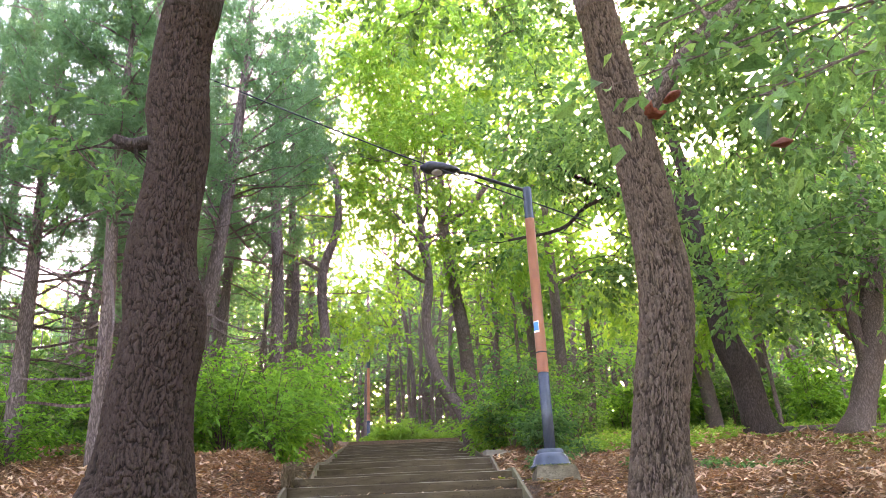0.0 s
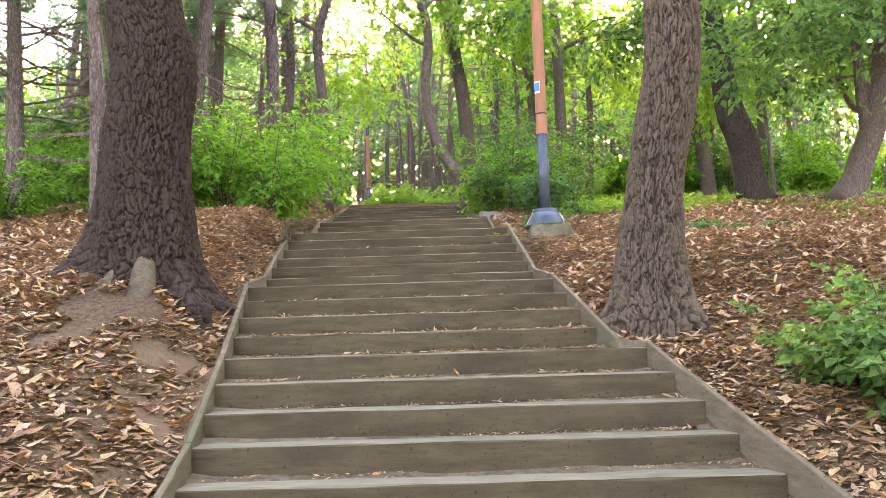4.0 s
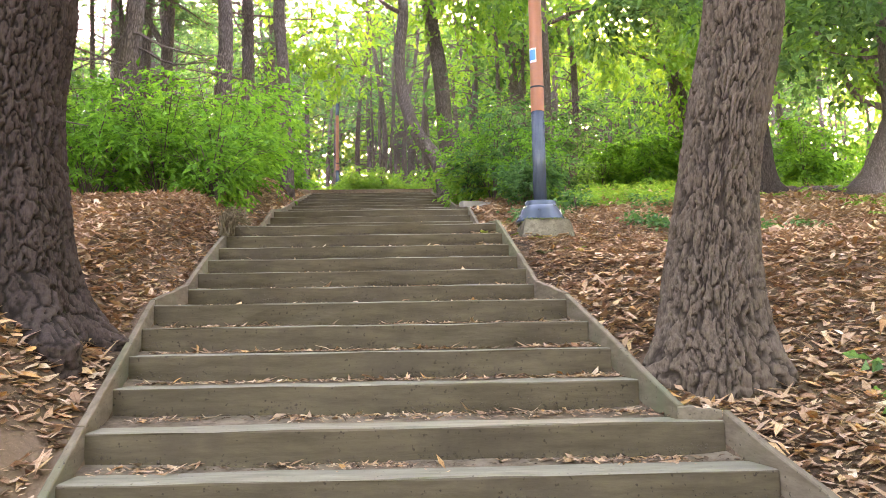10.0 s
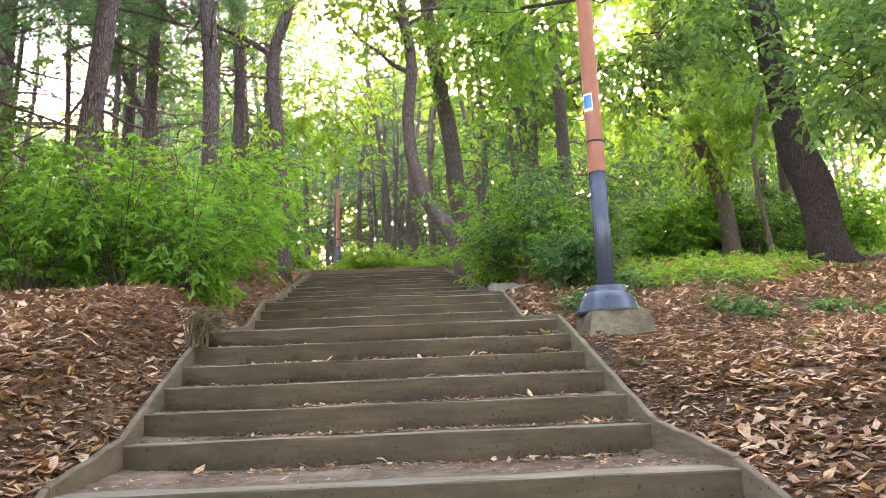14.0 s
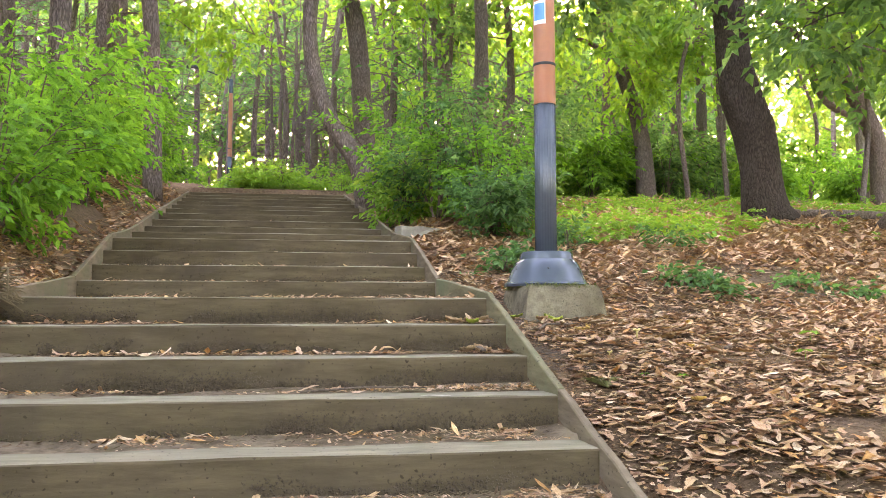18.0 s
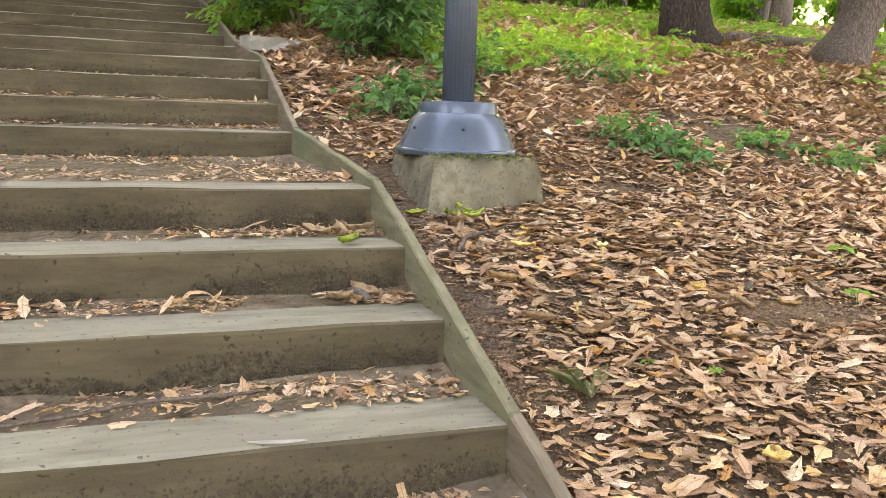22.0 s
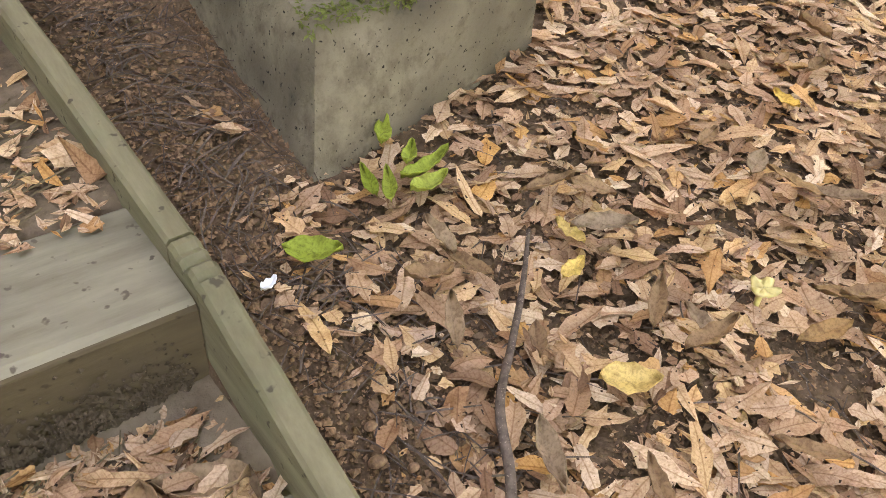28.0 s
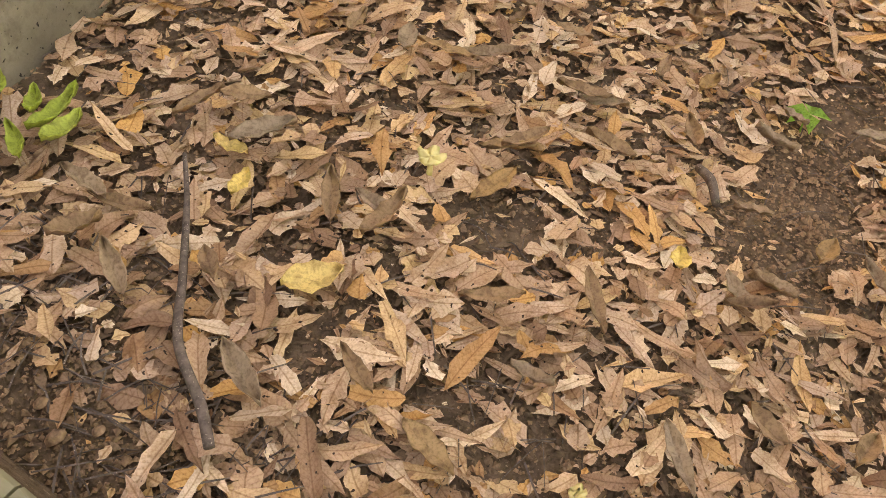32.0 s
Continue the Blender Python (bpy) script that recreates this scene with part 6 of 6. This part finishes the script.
def soil_crumbs():
    """Small clods and grit where the soil lies bare."""
    n = 40000
    x, y = rng.uniform(0.95, 3.2, n), rng.uniform(9.4, 12.3, n)
    x[:11000] = rng.normal(1.06, 0.13, 11000)
    y[:11000] = rng.uniform(9.8, 12.6, 11000)
    x[11000:14500], y[11000:14500] = rng.normal(2.25, 0.25, 3500), rng.normal(10.3, 0.22, 3500)
    ok = x > tab(RIGHT, y) + 0.06
    x, y = np.r_[x[ok], rng.normal(-2.35, 0.35, 1600)], np.r_[y[ok], rng.normal(6.0, 0.3, 1600)]
    ok = (x > tab(RIGHT, y) + 0.05) | (x < tab(LEFT, y) - 0.06)
    x, y = x[ok], y[ok]
    n = len(x)
    r = np.abs(rng.normal(0, 0.003, n)) + 0.0016
    base = np.array([(1, 0, 0), (-1, 0, 0), (0, 1, 0), (0, -1, 0), (0, 0, 0.8), (0, 0, -0.6)], float)
    v = base[None] * r[:, None, None] * rng.uniform(0.6, 1.4, (n, 6, 1))
    a = rng.random(n) * 6.283
    ca, sa = np.cos(a)[:, None], np.sin(a)[:, None]
    v = np.stack([v[..., 0] * ca - v[..., 1] * sa + x[:, None], v[..., 0] * sa + v[..., 1] * ca + y[:, None], v[..., 2] + (land(x, y) + 0.003)[:, None]], -1)
    tri = [(0, 2, 4), (2, 1, 4), (1, 3, 4), (3, 0, 4)]
    k = (np.arange(n) * 6)[:, None]
    f = np.concatenate([k + [t] for t in tri], 1).reshape(-1, 3)
    tagged(new("soil_crumbs", mesh_of("soil_crumbs", v.reshape(-1, 3), f, M_CRUMB)), "crumbs and grit of dark forest soil", "soil", kind="stuff")


soil_crumbs()


def single_leaf(name, place, length, width, turn, material, label, curl=0.3, bend=0.1, tilt=(0, 0), lobes=0.0):
    """One leaf with a midrib, a wavy edge and thickness."""
    bm = bmesh.new()
    nu, nv = 10, 4
    rows = []
    for i in range(nu + 1):
        u = i / nu
        w = width * (math.sin(math.pi * u**0.85) ** 0.8) * (1 + lobes * math.sin(u * 22)) + 0.001
        row = []
        for j in range(-nv, nv + 1):
            s = j / nv
            row.append(bm.verts.new(((u - 0.5) * length, s * w / 2, curl * width * s * s + bend * length * (u - 0.5) ** 2 * 2 + 0.003 * math.sin(u * 19 + s * 3) - 0.004 * (abs(s) < 0.1))))
        rows.append(row)
    for r0, r1 in zip(rows, rows[1:]):
        for j in range(2 * nv):
            bm.faces.new((r0[j], r0[j + 1], r1[j + 1], r1[j]))
    for f in bm.faces:
        f.smooth = True
    me = bpy.data.meshes.new(name)
    bm.to_mesh(me)
    bm.free()
    me.materials.append(material)
    ob = new(name, me)
    ob.matrix_world = pose(*place, tilt[0], tilt[1], turn)
    m = ob.modifiers.new("body", "SOLIDIFY")
    m.thickness = 0.0012
    return tagged(ob, label, "leaf", "single fallen leaves")


def small_things():
    gz = lambda x, y, d=0.05: ground_at(x, y) + d
    # mushrooms
    for x, y, s in ((1.765, 10.865, 0.78), (1.39, 10.35, 0.42)):
        mush = tagged(empty("mushroom", (x, y, gz(x, y, 0.02))), "small yellow mushroom with ragged cap among dry leaves", "mushroom")
        v, f = lathe([(0.008 * s, -0.01), (0.007 * s, 0.03 * s), (0.008 * s, 0.05 * s)], 12)
        part("stem", mesh_of("stem", v, f, M_MUSHROOM, True), M_MUSHROOM, mush)
        v, f = lathe([(0.006 * s, 0.05 * s), (0.024 * s, 0.054 * s), (0.033 * s, 0.062 * s), (0.026 * s, 0.064 * s), (0.012 * s, 0.06 * s), (0.002, 0.058 * s)], 22)
        v = v * (1 + 0.09 * np.sin(np.arctan2(v[:, 1:2], v[:, :1]) * 5)) + rng.normal(0, 0.0018, v.shape)
        part("cap", mesh_of("cap", v, f, M_MUSHROOM, True), M_MUSHROOM, mush)
    # long stick
    way = [(1.465, 11.17, 0.004), (1.4, 11.1, 0.005), (1.345, 11.045, 0.006), (1.27, 10.975, 0.0065), (1.18, 10.89, 0.0075), (1.13, 10.8, 0.008), (1.1, 10.76, 0.0075)]
    v, f = tube([(x, y, gz(x, y, 0.066), r) for x, y, r in way], 8, 60, 0.3)
    tagged(new("stick", mesh_of("stick", v, f, M_STICK, True)), "thin crooked dead stick lying on dry leaves", "stick")
    v, f = tube([(2.19, 10.47, gz(2.19, 10.47), 0.009), (2.16, 10.435, gz(2.16, 10.435, 0.06), 0.011), (2.11, 10.4, gz(2.11, 10.4), 0.009)], 8, 10, 0.15)
    tagged(new("stick", mesh_of("stick", v, f, M_STICK, True)), "short thick piece of dead branch", "stick")
    v, f = tube([(5.0, 10.6, gz(5.0, 10.6), 0.03), (5.8, 10.5, gz(5.8, 10.5, 0.06), 0.035), (6.9, 10.6, gz(6.9, 10.6), 0.03)], 8, 24, 0.15)
    tagged(new("fallen_branch", mesh_of("fallen_branch", v, f, M_STICK, True)), "fallen dead branch half buried in dry leaves", "branch")
    # twigs and a chip of pale bark on the treads
    z11, z12 = nose_z(11), nose_z(12)
    v, f = tube([(0.68, 10.64, z12 + 0.022, 0.016), (0.695, 10.585, z12 + 0.026, 0.018), (0.712, 10.53, z12 + 0.02, 0.014)], 9, 12, 0.2)
    tagged(new("stick", mesh_of("stick", v, f, M_STICK, True)), "short grey stick lying on a stair tread", "stick")
    v, f = tube([(-0.32, 10.08, z11 + 0.01, 0.005), (-0.18, 10.1, z11 + 0.014, 0.006), (0.015, 10.15, z11 + 0.02, 0.006), (0.23, 10.17, z11 + 0.016, 0.005), (0.34, 10.2, z11 + 0.01, 0.003)], 7, 40, 0.25)
    tagged(new("twig", mesh_of("twig", v, f, M_STICK, True)), "long thin dead twig lying along a stair riser", "twig")
    v, f = tube([(0.265, 9.865, z11 + 0.004, 0.004), (0.33, 9.845, z11 + 0.007, 0.011), (0.405, 9.845, z11 + 0.004, 0.003)], 8, 14, 0.3)
    v[:, 2] = z11 + 0.001 + (v[:, 2] - v[:, 2].min()) * 0.4
    tagged(new("bark_chip", mesh_of("bark_chip", v, f, M_STONE, True)), "pale sliver of bark lying on a stair beam", "bark chip")
    # green sprig by the footing
    for x, y, L, W, t in ((1.39, 11.39, 0.13, 0.035, 12), (1.3, 11.37, 0.1, 0.028, 62), (1.27, 11.39, 0.1, 0.026, 75), (1.38, 11.43, 0.09, 0.03, 48), (1.36, 11.5, 0.09, 0.035, 55), (1.37, 11.35, 0.09, 0.04, 5)):
        single_leaf("fallen_leaf", (x, y, gz(x, y, 0.045)), L, W, t, M_GREENLEAF, "fallen green chestnut leaf beside the concrete footing", 0.35, 0.25, (rng.normal(0, 12), rng.normal(0, 12)))
    single_leaf("fallen_leaf", (1.09, 11.27, gz(1.09, 11.27, 0.045)), 0.1, 0.055, -40, M_GREENLEAF, "yellow-green leaf with dark holes by the edge board", 0.15, 0.2, (8, -8))
    single_leaf("fallen_leaf", (0.69, 10.76, nose_z(13) + 0.012), 0.12, 0.05, 40, M_GREENLEAF, "green leaf lying on a stair tread", 0.3, 0.2)
    for x, y, L, W, t in ((1.4, 10.84, 0.1, 0.062, -35), (1.54, 11.14, 0.075, 0.035, 95), (1.49, 11.07, 0.06, 0.035, 10), (2.28, 11.22, 0.1, 0.035, 70), (1.9, 10.4, 0.06, 0.04, 20), (1.48, 9.47, 0.1, 0.07, 60)):
        single_leaf("fallen_leaf", (x, y, gz(x, y, 0.05)), L, W, t, M_YELLOWLEAF, "pale yellow fallen leaf on brown litter", 0.15, 0.15, (rng.normal(0, 8), rng.normal(0, 8)), 0.05)
    for i in range(70):
        x, y = rng.uniform(1.12, 2.7), rng.uniform(9.9, 11.5)
        if abs(x - 1.5) < 0.55 and y > 11.3 or x < tab(RIGHT, y) + 0.1:
            continue
        single_leaf("fallen_leaf", (x, y, gz(x, y, rng.uniform(0.045, 0.075))), rng.uniform(0.07, 0.13), rng.uniform(0.026, 0.042), rng.uniform(0, 360), M_BROWNLEAF, "curled brown chestnut leaf on the leaf litter", rng.uniform(0.05, 0.45), rng.uniform(-0.05, 0.2), (rng.normal(0, 8), rng.normal(0, 8)), 0.08)
    for x, y, L in ((0.72, 10.62, 0.12), (0.62, 10.55, 0.11), (0.78, 10.98, 0.12), (0.7, 10.97, 0.1), (0.6, 10.93, 0.11)):
        single_leaf("fallen_leaf", (x, y, nose_z(12 if y < 10.7 else 13) + 0.02), L, 0.055, rng.uniform(0, 360), M_BROWNLEAF, "dry brown leaf at the back of a stair tread", 0.3, 0.2, (10, 10), 0.05)
    # pale stone slab by the edge board, far log
    bm = slab([(0.72, 15.15), (1.5, 15.5), (1.42, 15.72), (0.66, 15.35)], ground_at(1.1, 15.4) - 0.05, ground_at(1.1, 15.4) + 0.07, wobble=0.012, cuts=6)
    me = bpy.data.meshes.new("stone_slab")
    bm.to_mesh(me)
    bm.free()
    me.materials.append(M_STONE)
    tagged(new("stone_slab", me), "pale flat stone slab beside the stair edge", "stone")
    pts = [(x, 18.7, ground_at(x, 18.7) + 0.08, 0.085) for x in (7.5, 9.0, 10.5, 12.0, 13.5)]
    v, f = tube(pts, 10, 40, 0.06)
    tagged(new("edging_log", mesh_of("edging_log", v, f, M_BARK, True)), "long weathered log laid as edging across the slope", "log")
    # dry tuft on the board
    tuft = tagged(empty("dry_grass_tuft", (-2.1, 10.72, 2.86)), "tuft of withered straw-coloured grass leaning over the edge board", "grass")
    tubes = []
    for i in range(60):
        a, h = rng.normal(0.2, 0.9), rng.uniform(0.2, 0.42)
        tubes.append(tube([(rng.normal(0, 0.05), rng.normal(0, 0.08), 0, 0.006), (rng.normal(0.05, 0.06), rng.normal(0, 0.08), h * 0.75, 0.006), (0.12 + 0.16 * math.cos(a), 0.16 * math.sin(a), h * rng.uniform(0.3, 1.0), 0.002)], 4, 7, 0, False))
    v, f = joined(tubes)
    tagged(part("straw", mesh_of("straw", v, f, M_STRAW), M_STRAW, tuft), kind="stuff")
    # seedlings pushing through the litter
    for x, y, s, n in ((2.57, 10.33, 0.62, 5), (2.86, 10.72, 0.75, 4), (1.6, 9.88, 0.32, 4), (1.45, 10.0, 0.3, 2)):
        sd = tagged(empty("seedling", (x, y, gz(x, y, 0.0))), "fresh green seedling between dry leaves", "plant")
        v, f = tube([(0, 0, -0.01, 0.003), (0.005, 0.004, 0.06 * s, 0.002), (0.0, 0.0, 0.11 * s, 0.0015)], 5, 8)
        part("stem", mesh_of("stem", v, f, M_LEAF_Y, True), M_LEAF_Y, sd)
        for i in range(n):
            a = i * 6.283 / n + rng.normal(0, 0.2)
            w = np.array([[math.cos(a), math.sin(a), -0.1]])
            v, f = leaf_sheet(np.array([[0, 0, 0.1 * s]]), unit(w), np.array([[0, 0, 1.0]]), np.array([0.1 * s]), np.array([0.06 * s]))
            part("leaf", mesh_of("leaf", v, f, M_LEAF_Y), M_LEAF_Y, sd)
    tuft = tagged(empty("withered_sprig", (1.21, 9.9, gz(1.21, 9.9, 0.0))), "withered olive-green leaf sprig lying on the litter", "plant")
    for i in range(7):
        a = 1.4 + rng.normal(0, 0.6)
        v, f = leaf_sheet(np.array([[0.0, 0, 0.03]]), unit(np.array([[math.cos(a), math.sin(a), 0.35]])), np.array([[0.2, 0, 1.0]]), np.array([rng.uniform(0.14, 0.26)]), np.array([0.045]))
        part("leaf", mesh_of("leaf", v, f, M_WITHERED), M_WITHERED, tuft)
    single_leaf("paper_scrap", (1.0, 11.25, gz(1.0, 11.25, 0.02)), 0.035, 0.018, 20, M_WHITE, "tiny white paper scrap beside the edge board", 0.3, 0.3)
    # pebbles
    for x, y, r in ((1.02, 10.98, 0.009), (1.0, 10.93, 0.012), (1.04, 10.9, 0.008), (1.08, 10.36, 0.014)):
        v, f = lathe([(0.004, -r * 0.6), (r * 0.9, -r * 0.3), (r, 0.05 * r), (r * 0.7, r * 0.5), (0.004, r * 0.62)], 10)
        v = v * (1.2, 0.9, 1) + rng.normal(0, r * 0.06, v.shape)
        ob = tagged(new("pebble", mesh_of("pebble", v, f, M_CRUMB, True)), "small grey pebble on dark soil", "pebble", "pebbles")
        ob.location = (x, y, gz(x, y, 0.012))


small_things()


def leaf_sprays():
    """Hanging branch with broad leaves close to the path, over the right bank."""
    limb = tagged(empty("hanging_branch", (3.6, 3.8, 4.4)), "hanging branch with broad green leaves over the path", "branch")
    shoots, tubes = [], []
    for tip in ((0.75, 2.4, 3.25), (1.0, 2.1, 2.95), (1.5, 2.2, 3.1), (1.9, 2.6, 3.0), (0.95, 3.0, 3.9), (1.6, 3.2, 3.7), (2.3, 3.3, 3.3), (1.3, 2.6, 3.5)):
        t = np.array(tip) - (3.6, 3.8, 4.4)
        mid_ = t * 0.5 + rng.normal(0, 0.1, 3) + (0, 0, 0.25)
        rows = [(0, 0, 0, 0.016), (*mid_, 0.009), (*t, 0.003)]
        tubes.append(tube(rows, 5, 18, 0, False))
        c = curve(rows, 20)
        for k in range(6, 20):
            d = unit(c[k, :3] - c[k - 2, :3]) + rng.normal(0, 0.7, 3) * (1, 1, 0.5) + (0, 0, -0.15)
            q = curve(wander(c[k, :3], d, rng.uniform(0.15, 0.35), 3, 0.004, 0.002, -0.1, 0.15), 6)
            tubes.append(tube(np.c_[q[:, :3], np.linspace(0.003, 0.0015, 6)], 3, 4, 0, False))
            shoots.append((q[2::3, :3], unit(np.gradient(q[:, :3], axis=0))[2::3]))
    v, f = joined(tubes)
    tagged(part("twig_work", mesh_of("twig_work", v, f, M_STICK), M_STICK, limb), kind="stuff")
    v, f = crown_leaves(shoots, 1, 2, 0.105, 0.03, 0.48)
    tagged(part("foliage", mesh_of("foliage", v, f, M_LEAF), M_LEAF, limb), kind="stuff")
    for x, y, z, t in ((0.62, 2.0, 2.83, 30), (0.69, 2.0, 2.9, 140), (1.0, 1.98, 2.72, 200)):
        ob = single_leaf("leaf", (x, y, z), 0.06, 0.03, t, M_REDLEAF, "", 0.9, 0.6, (70, 20))
        for key in ("category", "group"):
            del ob[key]
        ob.parent = limb
        ob.matrix_parent_inverse = Matrix.Translation((-3.6, -3.8, -4.4))


leaf_sprays()
